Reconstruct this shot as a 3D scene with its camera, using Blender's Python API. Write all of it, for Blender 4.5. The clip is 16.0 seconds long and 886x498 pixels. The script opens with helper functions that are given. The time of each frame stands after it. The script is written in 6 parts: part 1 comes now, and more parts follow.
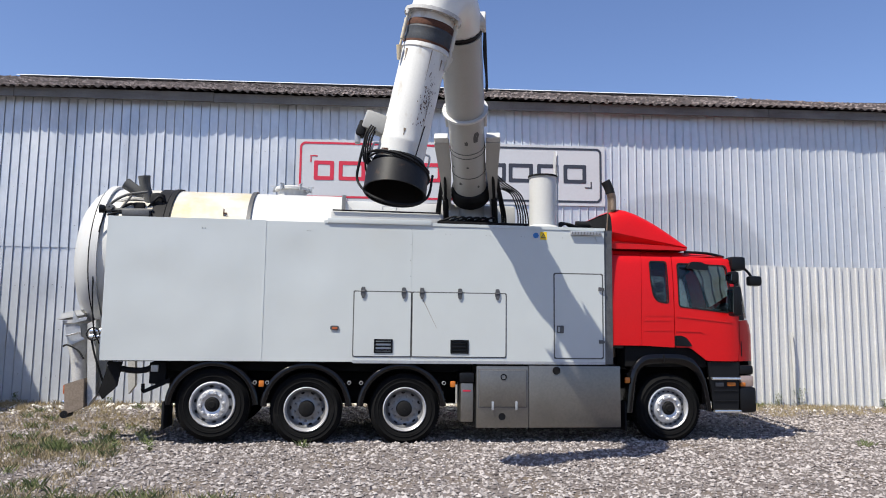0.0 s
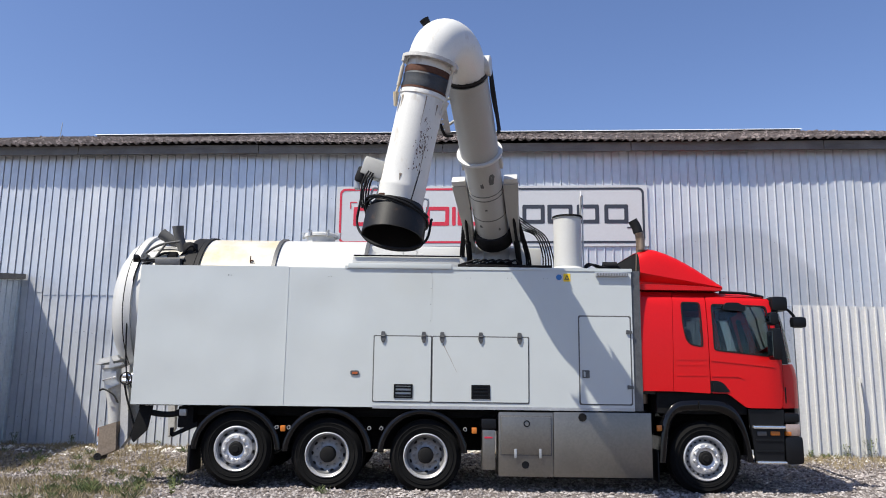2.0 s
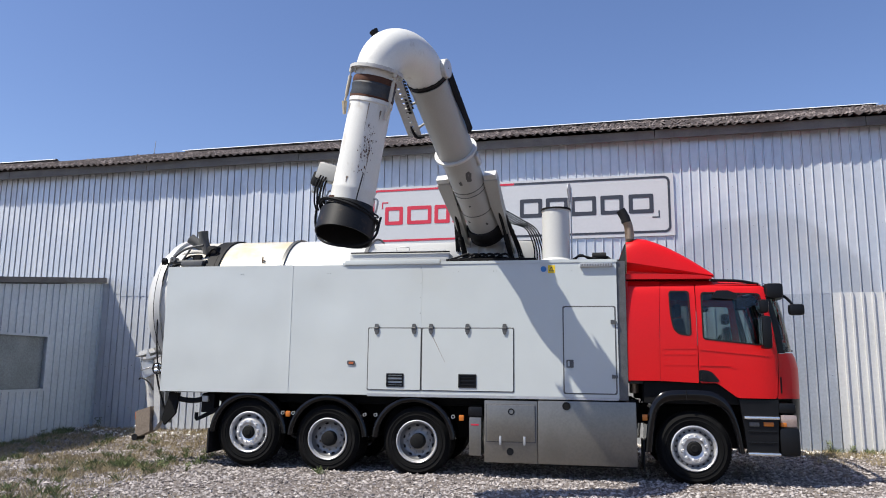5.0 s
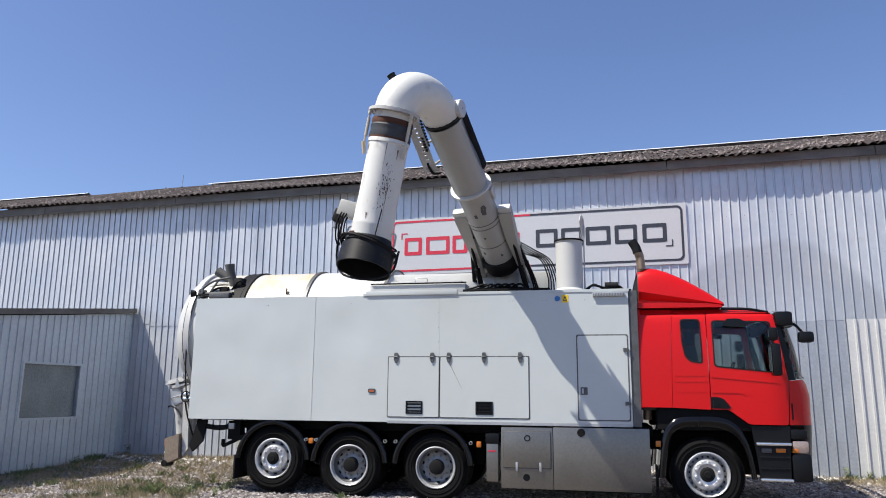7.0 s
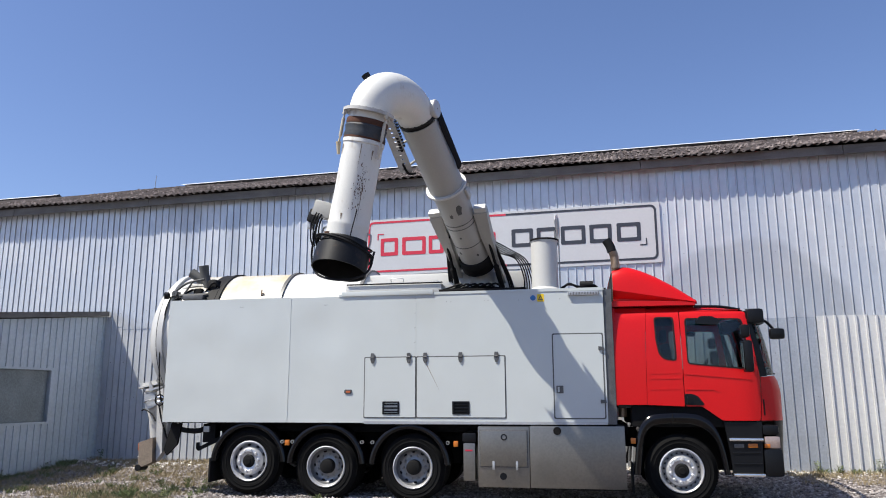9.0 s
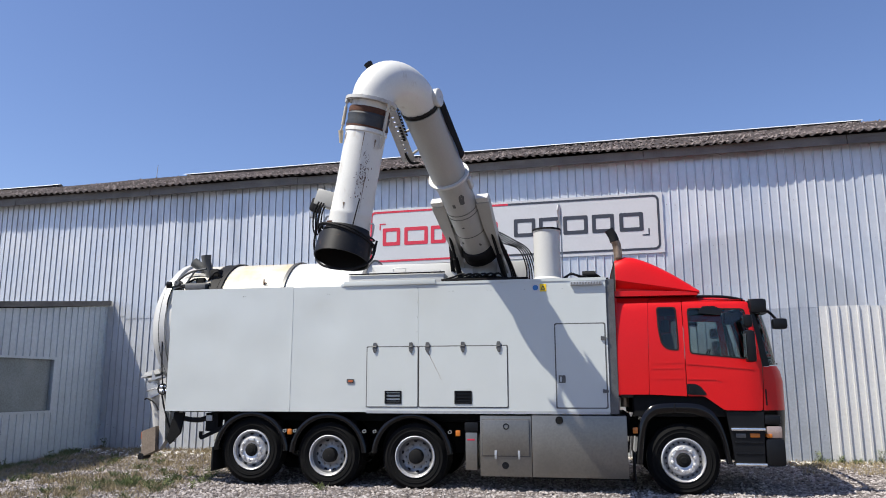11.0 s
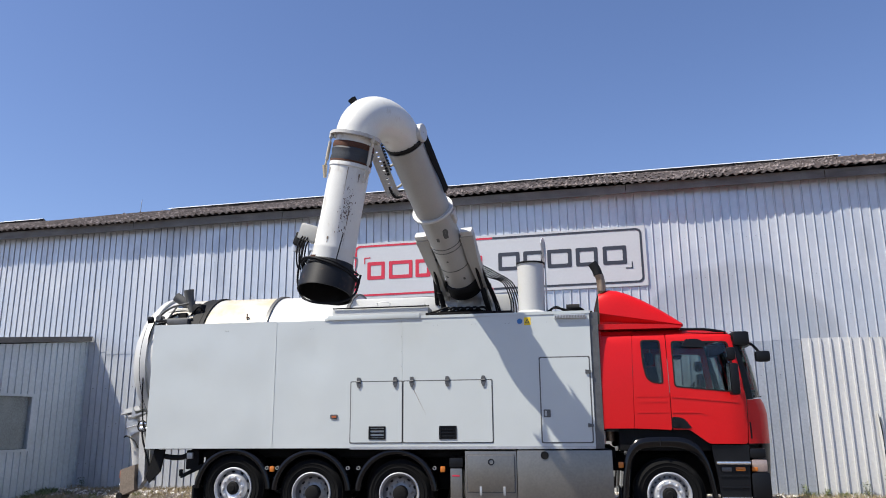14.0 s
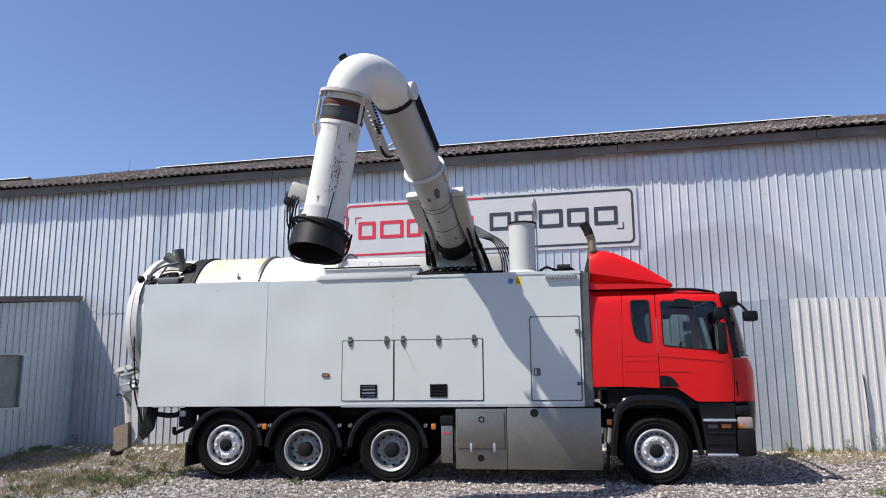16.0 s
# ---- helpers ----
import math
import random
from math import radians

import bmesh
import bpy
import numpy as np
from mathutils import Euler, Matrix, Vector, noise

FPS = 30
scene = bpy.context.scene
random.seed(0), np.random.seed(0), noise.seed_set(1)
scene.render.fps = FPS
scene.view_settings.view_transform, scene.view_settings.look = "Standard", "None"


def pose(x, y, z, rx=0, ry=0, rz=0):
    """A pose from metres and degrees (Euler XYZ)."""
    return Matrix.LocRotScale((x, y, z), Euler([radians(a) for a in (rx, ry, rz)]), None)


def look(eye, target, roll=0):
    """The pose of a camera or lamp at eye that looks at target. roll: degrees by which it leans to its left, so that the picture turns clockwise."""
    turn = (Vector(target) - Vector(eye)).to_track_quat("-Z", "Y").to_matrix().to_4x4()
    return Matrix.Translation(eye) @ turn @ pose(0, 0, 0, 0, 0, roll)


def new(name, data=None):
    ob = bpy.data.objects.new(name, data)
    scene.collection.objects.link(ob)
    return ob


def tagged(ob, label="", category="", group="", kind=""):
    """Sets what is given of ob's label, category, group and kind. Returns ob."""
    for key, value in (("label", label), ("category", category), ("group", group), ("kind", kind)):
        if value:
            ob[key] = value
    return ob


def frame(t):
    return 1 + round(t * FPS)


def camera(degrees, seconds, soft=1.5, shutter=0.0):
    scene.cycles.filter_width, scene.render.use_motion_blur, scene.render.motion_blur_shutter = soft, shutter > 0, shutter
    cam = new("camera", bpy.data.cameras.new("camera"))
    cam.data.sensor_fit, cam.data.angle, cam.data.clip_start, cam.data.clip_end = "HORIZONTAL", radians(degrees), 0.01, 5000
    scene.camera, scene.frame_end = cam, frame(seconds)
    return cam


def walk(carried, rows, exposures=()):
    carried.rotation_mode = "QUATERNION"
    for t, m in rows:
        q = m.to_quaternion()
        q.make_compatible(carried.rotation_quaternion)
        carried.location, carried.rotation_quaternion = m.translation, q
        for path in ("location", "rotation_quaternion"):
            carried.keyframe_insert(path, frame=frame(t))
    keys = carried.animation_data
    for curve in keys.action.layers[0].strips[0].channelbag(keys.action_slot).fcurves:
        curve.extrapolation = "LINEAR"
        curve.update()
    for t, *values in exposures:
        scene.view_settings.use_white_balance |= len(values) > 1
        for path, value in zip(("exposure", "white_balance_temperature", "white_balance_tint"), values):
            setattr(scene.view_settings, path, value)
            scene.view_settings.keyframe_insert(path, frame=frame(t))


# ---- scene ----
cam = camera(62.2, 16.0, 1.0)
PATH = [
    (0, (-5.051, -11.329, 1.722), (-4.808, -9.355, 1.939), 0.7),
    (0.5, (-5.063, -11.331, 1.743), (-4.85, -9.356, 1.98), 0.7),
    (1, (-4.927, -11.352, 1.761), (-4.779, -9.377, 2.041), 0.6),
    (1.5, (-4.461, -11.388, 1.781), (-4.392, -9.414, 2.095), 0.6),
    (2, (-3.996, -11.343, 1.738), (-3.994, -9.37, 2.07), 0.7),
    (2.5, (-3.481, -11.275, 1.709), (-3.542, -9.304, 2.043), 0.8),
    (3, (-2.935, -11.235, 1.715), (-3.049, -9.264, 2.038), 0.9),
    (3.5, (-2.526, -11.196, 1.677), (-2.702, -9.229, 1.99), 1.2),
    (6, (-1.461, -12.012, 1.653), (-1.886, -10.088, 1.993), 0.4),
    (6.5, (-1.494, -12.059, 1.674), (-1.926, -10.141, 2.038), 0.6),
    (7, (-1.494, -12.073, 1.671), (-1.909, -10.156, 2.059), 0.5),
    (7.5, (-1.494, -12.081, 1.685), (-1.879, -10.159, 2.086), 0.2),
    (8, (-1.473, -12.08, 1.683), (-1.84, -10.156, 2.086), 0.0),
    (8.5, (-1.477, -12.084, 1.666), (-1.833, -10.157, 2.064), -0.2),
    (9, (-1.472, -12.076, 1.667), (-1.826, -10.146, 2.056), -0.2),
    (9.5, (-1.469, -12.081, 1.661), (-1.826, -10.151, 2.041), -0.1),
    (12, (-1.508, -12.05, 1.652), (-1.866, -10.116, 2.013), -0.1),
    (12.5, (-1.501, -12.057, 1.653), (-1.844, -10.124, 2.039), -0.2),
    (13, (-1.483, -12.058, 1.651), (-1.814, -10.131, 2.068), -0.2),
    (13.5, (-1.467, -12.065, 1.668), (-1.79, -10.141, 2.11), -0.3),
    (14, (-1.462, -12.071, 1.655), (-1.779, -10.149, 2.108), -0.5),
    (14.5, (-1.452, -12.081, 1.653), (-1.762, -10.155, 2.095), -0.6),
    (15, (-1.462, -12.074, 1.659), (-1.761, -10.14, 2.071), -0.7),
    (15.5, (-1.466, -12.076, 1.653), (-1.759, -10.134, 2.029), -0.6),
    (16, (-1.47, -12.053, 1.651), (-1.767, -10.106, 1.998), -0.5),
]
walk(cam, [(t, look(eye, target, roll)) for t, eye, target, roll in PATH], [(0, 0.57, 6450, 7), (16, 0.57, 6450, 7)])

# ---- light ----
SUN_WAY = Vector((0.57, 0.36, -1.0)).normalized()
world = bpy.data.worlds.new("world")
scene.world = world
world.use_nodes = True
wn, wl = world.node_tree.nodes, world.node_tree.links
sky = wn.new("ShaderNodeTexSky")
sky.sky_type = "NISHITA"
sky.sun_disc = False
sky.sun_elevation = math.asin(-SUN_WAY.z)
sky.sun_rotation = math.atan2(-SUN_WAY.x, -SUN_WAY.y)
sky.air_density, sky.dust_density, sky.ozone_density = 1.0, 0.6, 1.4
haze = wn.new("ShaderNodeVectorMath")
haze.operation = "MULTIPLY"
haze.inputs[1].default_value = (0.93, 0.945, 1.18)
wl.new(sky.outputs[0], haze.inputs[0])
wl.new(haze.outputs[0], wn["Background"].inputs[0])
wn["Background"].inputs[1].default_value = 0.089
sun = new("sun", bpy.data.lights.new("sun", "SUN"))
sun.data.energy, sun.data.angle, sun.data.color = 5.0, radians(0.53), (1.0, 0.93, 0.83)
sun.matrix_world = look((0, 0, 20), Vector((0, 0, 20)) + SUN_WAY)


# ---- materials ----
def mat(name, color, rough=0.5, metal=0.0, var=0.12, scale=2.5, fine=60.0, bump=0.08, depth=0.004, coat=0.0,
        dirt=None, amount=0.0, dscale=1.5, stretch=(1, 1, 1), tint=None, spec=0.5, ring=None, rvar=0.0):
    """Colour with broad and fine variation, optional dirt, and a fine relief."""
    m = bpy.data.materials.new(name)
    m.use_nodes = True
    n, l = m.node_tree.nodes, m.node_tree.links
    b = n["Principled BSDF"]
    b.inputs["Roughness"].default_value, b.inputs["Metallic"].default_value = rough, metal
    b.inputs["Coat Weight"].default_value, b.inputs["Coat Roughness"].default_value = coat, 0.08
    b.inputs["Specular IOR Level"].default_value = spec
    geo = n.new("ShaderNodeNewGeometry")
    big, small = n.new("ShaderNodeTexNoise"), n.new("ShaderNodeTexNoise")
    big.inputs["Scale"].default_value, big.inputs["Detail"].default_value = scale, 6
    small.inputs["Scale"].default_value, small.inputs["Detail"].default_value = fine, 3
    l.new(geo.outputs["Position"], big.inputs["Vector"])
    l.new(geo.outputs["Position"], small.inputs["Vector"])
    add = n.new("ShaderNodeMath")
    add.operation = "ADD"
    l.new(big.outputs["Fac"], add.inputs[0])
    l.new(small.outputs["Fac"], add.inputs[1])
    ramp = n.new("ShaderNodeMapRange")
    ramp.inputs[1].default_value, ramp.inputs[2].default_value = 0.7, 1.3
    ramp.inputs[3].default_value, ramp.inputs[4].default_value = 1 - var, 1 + var
    l.new(add.outputs[0], ramp.inputs[0])
    mul = n.new("ShaderNodeVectorMath")
    mul.operation = "SCALE"
    mul.inputs[0].default_value = color
    l.new(ramp.outputs[0], mul.inputs["Scale"])
    out = mul.outputs[0]
    if tint:
        info = n.new("ShaderNodeObjectInfo")
        geo2 = n.new("ShaderNodeMix")
        geo2.data_type = "RGBA"
        rnd = n.new("ShaderNodeMath")
        rnd.operation = "ADD"
        l.new(info.outputs["Random"], rnd.inputs[0])
        l.new(geo.outputs["Random Per Island"], rnd.inputs[1])
        fr = n.new("ShaderNodeMath")
        fr.operation = "FRACT"
        l.new(rnd.outputs[0], fr.inputs[0])
        l.new(fr.outputs[0], geo2.inputs["Factor"])
        l.new(out, geo2.inputs["A"])
        geo2.inputs["B"].default_value = (*tint, 1)
        out = geo2.outputs["Result"]
    if dirt:
        mp = n.new("ShaderNodeMapping")
        mp.inputs["Scale"].default_value = stretch
        l.new(geo.outputs["Position"], mp.inputs["Vector"])
        dn = n.new("ShaderNodeTexNoise")
        dn.inputs["Scale"].default_value, dn.inputs["Detail"].default_value = dscale, 8
        dn.inputs["Roughness"].default_value = 0.62
        l.new(mp.outputs[0], dn.inputs["Vector"])
        dr = n.new("ShaderNodeMapRange")
        dr.inputs[1].default_value, dr.inputs[2].default_value = 0.62 - 0.25 * amount, 0.72
        l.new(dn.outputs["Fac"], dr.inputs[0])
        am = n.new("ShaderNodeMath")
        am.operation = "MULTIPLY"
        am.inputs[1].default_value = min(1.0, 0.35 + amount)
        l.new(dr.outputs[0], am.inputs[0])
        mx = n.new("ShaderNodeMix")
        mx.data_type = "RGBA"
        l.new(am.outputs[0], mx.inputs["Factor"])
        l.new(out, mx.inputs["A"])
        mx.inputs["B"].default_value = (*dirt, 1)
        out = mx.outputs["Result"]
    if ring:
        # an old round smear: sharp outer edge, fading inwards
        x, z, r0, r1, dark = ring
        off = n.new("ShaderNodeVectorMath")
        off.operation = "SUBTRACT"
        off.inputs[1].default_value = (x, 0, z)
        flat = n.new("ShaderNodeVectorMath")
        flat.operation = "MULTIPLY"
        flat.inputs[1].default_value = (1, 0, 1)
        size = n.new("ShaderNodeVectorMath")
        size.operation = "LENGTH"
        l.new(geo.outputs["Position"], off.inputs[0])
        l.new(off.outputs[0], flat.inputs[0])
        l.new(flat.outputs[0], size.inputs[0])
        wob = n.new("ShaderNodeMath")
        wob.operation = "MULTIPLY_ADD"
        wob.inputs[1].default_value = 0.5
        l.new(big.outputs["Fac"], wob.inputs[0])
        l.new(size.outputs["Value"], wob.inputs[2])
        band = n.new("ShaderNodeValToRGB")
        el = band.color_ramp.elements
        el[0].position, el[0].color = 0.30, (1, 1, 1, 1)
        el[1].position, el[1].color = 0.62, (dark, dark, dark, 1)
        for q, c in ((0.80, dark), (0.86, 1.0)):
            e = el.new(q)
            e.color = (c, c, c, 1)
        far = n.new("ShaderNodeMath")
        far.operation = "DIVIDE"
        far.inputs[1].default_value = r1 / 0.74
        l.new(wob.outputs[0], far.inputs[0])
        l.new(far.outputs[0], band.inputs[0])
        mm = n.new("ShaderNodeVectorMath")
        mm.operation = "MULTIPLY"
        l.new(out, mm.inputs[0])
        l.new(band.outputs[0], mm.inputs[1])
        out = mm.outputs[0]
    if rvar:
        rr = n.new("ShaderNodeMapRange")
        rr.inputs[1].default_value, rr.inputs[2].default_value = 0.35, 0.65
        rr.inputs[3].default_value, rr.inputs[4].default_value = rough - rvar, rough + rvar
        l.new(big.outputs["Fac"], rr.inputs[0])
        l.new(rr.outputs[0], b.inputs["Roughness"])
    l.new(out, b.inputs["Base Color"])
    if bump:
        bp = n.new("ShaderNodeBump")
        bp.inputs["Strength"].default_value, bp.inputs["Distance"].default_value = bump, depth
        l.new(add.outputs[0], bp.inputs["Height"])
        l.new(bp.outputs[0], b.inputs["Normal"])
    return m


def glass(name, color=(0.75, 0.85, 0.8), rough=0.02):
    m = bpy.data.materials.new(name)
    m.use_nodes = True
    n, l = m.node_tree.nodes, m.node_tree.links
    n.remove(n["Principled BSDF"])
    tr, gl, mx, fr = (n.new("ShaderNode" + k) for k in ("BsdfTransparent", "BsdfGlossy", "MixShader", "Fresnel"))
    tr.inputs[0].default_value = (*color, 1)
    gl.inputs["Roughness"].default_value = rough
    fr.inputs[0].default_value = 1.5
    l.new(fr.outputs[0], mx.inputs[0])
    l.new(tr.outputs[0], mx.inputs[1])
    l.new(gl.outputs[0], mx.inputs[2])
    l.new(mx.outputs[0], n["Material Output"].inputs[0])
    return m


M_WALL = mat("galvanised_sheet", (0.575, 0.597, 0.63), 0.42, 0.40, 0.06, 0.9, 9, 0.05, 0.010, dirt=(0.27, 0.29, 0.32), amount=0.16, dscale=0.8, stretch=(1, 1, 0.35), ring=(2.0, 2.7, 1.4, 2.1, 0.82), rvar=0.14)
M_DULL = mat("dull_zinc_sheet", (0.44, 0.465, 0.50), 0.40, 0.5, 0.12, 1.6, 20, 0.06, 0.006, dirt=(0.52, 0.55, 0.60), amount=0.22, dscale=2.2, stretch=(1, 1, 0.5), rvar=0.12)
M_PATCH = mat("pale_sheet", (0.59, 0.59, 0.58), 0.5, 0.15, 0.08, 1.2, 20, 0.06, 0.006, dirt=(0.35, 0.33, 0.29), amount=0.1, dscale=1.2, stretch=(1, 1, 0.3))
M_ANNEX = mat("annex_sheet", (0.52, 0.57, 0.62), 0.5, 0.2, 0.10, 1.2, 14, 0.08, 0.006, dirt=(0.3, 0.32, 0.33), amount=0.12, dscale=1.0, stretch=(1, 1, 0.3))
M_FASCIA = mat("weathered_board", (0.155, 0.145, 0.132), 0.85, 0, 0.25, 3, 60, 0.4, 0.004, dirt=(0.09, 0.08, 0.072), amount=0.45, dscale=2.2, stretch=(0.3, 1, 3))
M_ROOF = mat("mossy_fibre_cement", (0.034, 0.026, 0.025), 0.95, 0, 0.35, 6, 45, 0.6, 0.02, dirt=(0.055, 0.032, 0.024), amount=0.5, dscale=5)
M_LICHEN = mat("moss_clumps", (0.020, 0.012, 0.011), 1.0, 0, 0.3, 8, 60, 0.5, 0.01, tint=(0.25, 0.21, 0.20))
M_RIDGE = mat("ridge_flashing", (0.75, 0.76, 0.78), 0.45, 0.3, 0.06)
M_SOIL = mat("gravel_bed", (0.132, 0.112, 0.104), 0.95, 0, 0.25, 1.5, 25, 0.9, 0.03, dirt=(0.13, 0.095, 0.055), amount=0.4, dscale=0.9)
M_STONE = mat("gravel_stones", (0.085, 0.070, 0.066), 0.9, 0, 0.18, 3, 80, 0.3, 0.004, tint=(0.42, 0.385, 0.37))
M_RUBBLE = mat("pale_stones", (0.5, 0.47, 0.43), 0.9, 0, 0.15, 3, 60, 0.3, 0.004, tint=(0.66, 0.64, 0.6))
M_GRASS = mat("grass_blades", (0.22, 0.175, 0.085), 0.7, 0, 0.2, 1.2, 20, 0, tint=(0.38, 0.31, 0.20))
M_WEED = mat("green_weeds", (0.075, 0.105, 0.035), 0.6, 0, 0.2, 2, 30, 0, tint=(0.15, 0.17, 0.065))
M_SIGN = mat("sign_face", (0.50, 0.51, 0.53), 0.45, 0, 0.03, 1, 20, 0.02)
M_SIGN_RED = mat("sign_red", (0.52, 0.02, 0.05), 0.5, 0, 0.05, 2, 20, 0)
M_SIGN_DARK = mat("sign_navy", (0.03, 0.035, 0.05), 0.5, 0, 0.05, 2, 20, 0)
M_BODY = mat("grey_white_paint", (0.515, 0.545, 0.54), 0.28, 0, 0.025, 0.7, 2.0, 0.12, 0.014, coat=0.45, dirt=(0.49, 0.51, 0.50), amount=0.1, dscale=0.7, stretch=(1, 1, 0.6))
M_SEAM = mat("dark_seam", (0.10, 0.10, 0.10), 0.7, 0, 0.2)
M_TRIM = mat("dull_aluminium", (0.45, 0.46, 0.47), 0.45, 0.6, 0.12, 3, 40, 0.1, 0.003, dirt=(0.22, 0.21, 0.2), amount=0.2, dscale=4)
M_WHITE = mat("white_paint", (0.52, 0.52, 0.505), 0.4, 0, 0.04, 1.5, 40, 0.04, 0.004, coat=0.1, dirt=(0.52, 0.47, 0.40), amount=0.12, dscale=1.6)
M_STAINED = mat("stained_white_paint", (0.50, 0.49, 0.455), 0.45, 0, 0.05, 1.5, 40, 0.05, 0.004, dirt=(0.54, 0.40, 0.17), amount=0.7, dscale=1.3)
# white paint with real grime, its base greyed to paint in shade under the boom
M_TUBE = mat("shade_greyed_worn_tube", (0.36, 0.355, 0.33), 0.4, 0, 0.05, 2.5, 50, 0.05, 0.004, dirt=(0.40, 0.32, 0.24), amount=0.16, dscale=2.6, stretch=(1, 1, 0.5))
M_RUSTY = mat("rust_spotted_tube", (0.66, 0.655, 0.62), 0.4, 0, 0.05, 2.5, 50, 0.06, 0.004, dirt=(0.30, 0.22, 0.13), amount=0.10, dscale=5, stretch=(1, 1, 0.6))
M_OXIDE = mat("oxide_red_tube", (0.024, 0.004, 0.007), 0.42, 0.0, 0.2, 3, 40, 0.08, 0.003, spec=0.3, dirt=(0.03, 0.015, 0.015), amount=0.3, dscale=4)
M_RUST = mat("rust", (0.085, 0.036, 0.022), 0.9, 0.1, 0.35, 10, 80, 0.4, 0.004, dirt=(0.05, 0.025, 0.015), amount=0.5, dscale=14)
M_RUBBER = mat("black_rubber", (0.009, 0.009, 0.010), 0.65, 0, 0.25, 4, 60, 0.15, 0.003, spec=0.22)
M_SLEEVE = mat("grey_rubber_sleeve", (0.045, 0.05, 0.058), 0.6, 0, 0.25, 5, 60, 0.2, 0.004, dirt=(0.10, 0.07, 0.05), amount=0.15, dscale=6, spec=0.3)
M_HOOD = mat("black_steel_hood", (0.008, 0.008, 0.009), 0.5, 0, 0.3, 4, 50, 0.2, 0.004, dirt=(0.09, 0.05, 0.03), amount=0.1, dscale=6, spec=0.25)
M_TYRE = mat("tyre_rubber", (0.007, 0.007, 0.0073), 0.8, 0, 0.25, 3, 90, 0.2, 0.003, dirt=(0.035, 0.032, 0.029), amount=0.05, dscale=3, spec=0.08)
M_PLASTIC = mat("black_plastic", (0.006, 0.0065, 0.008), 0.38, 0, 0.2, 5, 120, 0.08, 0.001, spec=0.22)
M_GUARD = mat("glossy_black_guard", (0.004, 0.004, 0.005), 0.13, 0, 0.2, 5, 80, 0.03, 0.002, dirt=(0.010, 0.009, 0.009), amount=0.05, dscale=3, spec=0.35)
M_DARKSTEEL = mat("dark_worn_steel", (0.12, 0.12, 0.12), 0.5, 0.6, 0.25, 8, 60, 0.2, 0.003)
M_GRIMY = mat("grimy_white", (0.47, 0.465, 0.45), 0.6, 0, 0.15, 3, 50, 0.1, 0.003, dirt=(0.10, 0.085, 0.07), amount=0.35, dscale=3)
M_CHASSIS = mat("dark_chassis", (0.007, 0.007, 0.0075), 0.8, 0, 0.3, 5, 40, 0.2, 0.004, spec=0.2)
M_RIM = mat("silver_rim", (0.60, 0.60, 0.61), 0.36, 0.6, 0.10, 6, 60, 0.08, 0.002, dirt=(0.2, 0.18, 0.16), amount=0.12, dscale=7)
M_RIM_DULL = mat("dull_shaded_rim", (0.23, 0.232, 0.24), 0.42, 0.6, 0.15, 6, 60, 0.1, 0.002, dirt=(0.06, 0.055, 0.05), amount=0.2, dscale=7)
M_STEEL = mat("brushed_stainless", (0.24, 0.226, 0.203), 0.36, 0.85, 0.10, 1.2, 30, 0.05, 0.004, dirt=(0.20, 0.185, 0.165), amount=0.22, dscale=1.3)
M_CHROME = mat("bright_step", (0.72, 0.73, 0.74), 0.25, 0.9, 0.05)
M_RED = mat("red_paint", (0.55, 0.005, 0.007), 0.40, 0, 0.05, 1.2, 40, 0.02, 0.003, coat=0.14, spec=0.25)
M_INSIDE = mat("cab_trim", (0.05, 0.05, 0.052), 0.8, 0, 0.2, 6, 60, 0.1, 0.002)
M_SEAT = mat("seat_cloth", (0.06, 0.065, 0.07), 0.95, 0, 0.2, 8, 90, 0.3, 0.003)
M_AMBER = mat("amber_lens", (0.50, 0.15, 0.02), 0.25, 0, 0.1, 8, 60, 0.05, 0.001)
M_LAMP = mat("clear_lens", (0.34, 0.26, 0.23), 0.12, 0.2, 0.15, 12, 60, 0.1, 0.002, coat=0.6)
M_BROWN = mat("grimy_board", (0.21, 0.165, 0.125), 0.8, 0, 0.25, 3, 40, 0.2, 0.003, dirt=(0.07, 0.05, 0.035), amount=0.35, dscale=3)
M_TAIL = mat("dirty_orange_lens", (0.40, 0.10, 0.03), 0.4, 0, 0.2, 12, 60, 0.1, 0.002)
M_YELLOW = mat("yellow_decal", (0.80, 0.55, 0.02), 0.5, 0, 0.04, 5, 60, 0)
M_BLUE = mat("blue_decal", (0.03, 0.16, 0.42), 0.5, 0, 0.04, 5, 60, 0)
M_EXHAUST = mat("burnt_steel", (0.30, 0.22, 0.16), 0.45, 0.7, 0.2, 6, 60, 0.15, 0.003, dirt=(0.05, 0.04, 0.035), amount=0.35, dscale=4)
M_MIRROR = mat("mirror_glass", (0.16, 0.17, 0.18), 0.04, 1.0, 0.02, 2, 20, 0)
M_PIPE = mat("grey_black_pipe", (0.085, 0.085, 0.082), 0.7, 0, 0.25, 4, 60, 0.15, 0.003, dirt=(0.12, 0.11, 0.10), amount=0.2, dscale=5)
M_GLASS = glass("cab_glass", (0.74, 0.80, 0.79))
M_TINTED = glass("tinted_glass", (0.48, 0.52, 0.52))
# grey base stands in for sky mirrored in the pane; the mottling is dust
M_PANE = mat("sky_grey_dusty_glass", (0.19, 0.22, 0.23), 0.12, 0, 0.25, 1.5, 30, 0.02, 0.002, dirt=(0.25, 0.26, 0.25), amount=0.25, dscale=1.5)


# ---- mesh helpers ----
WM = {}


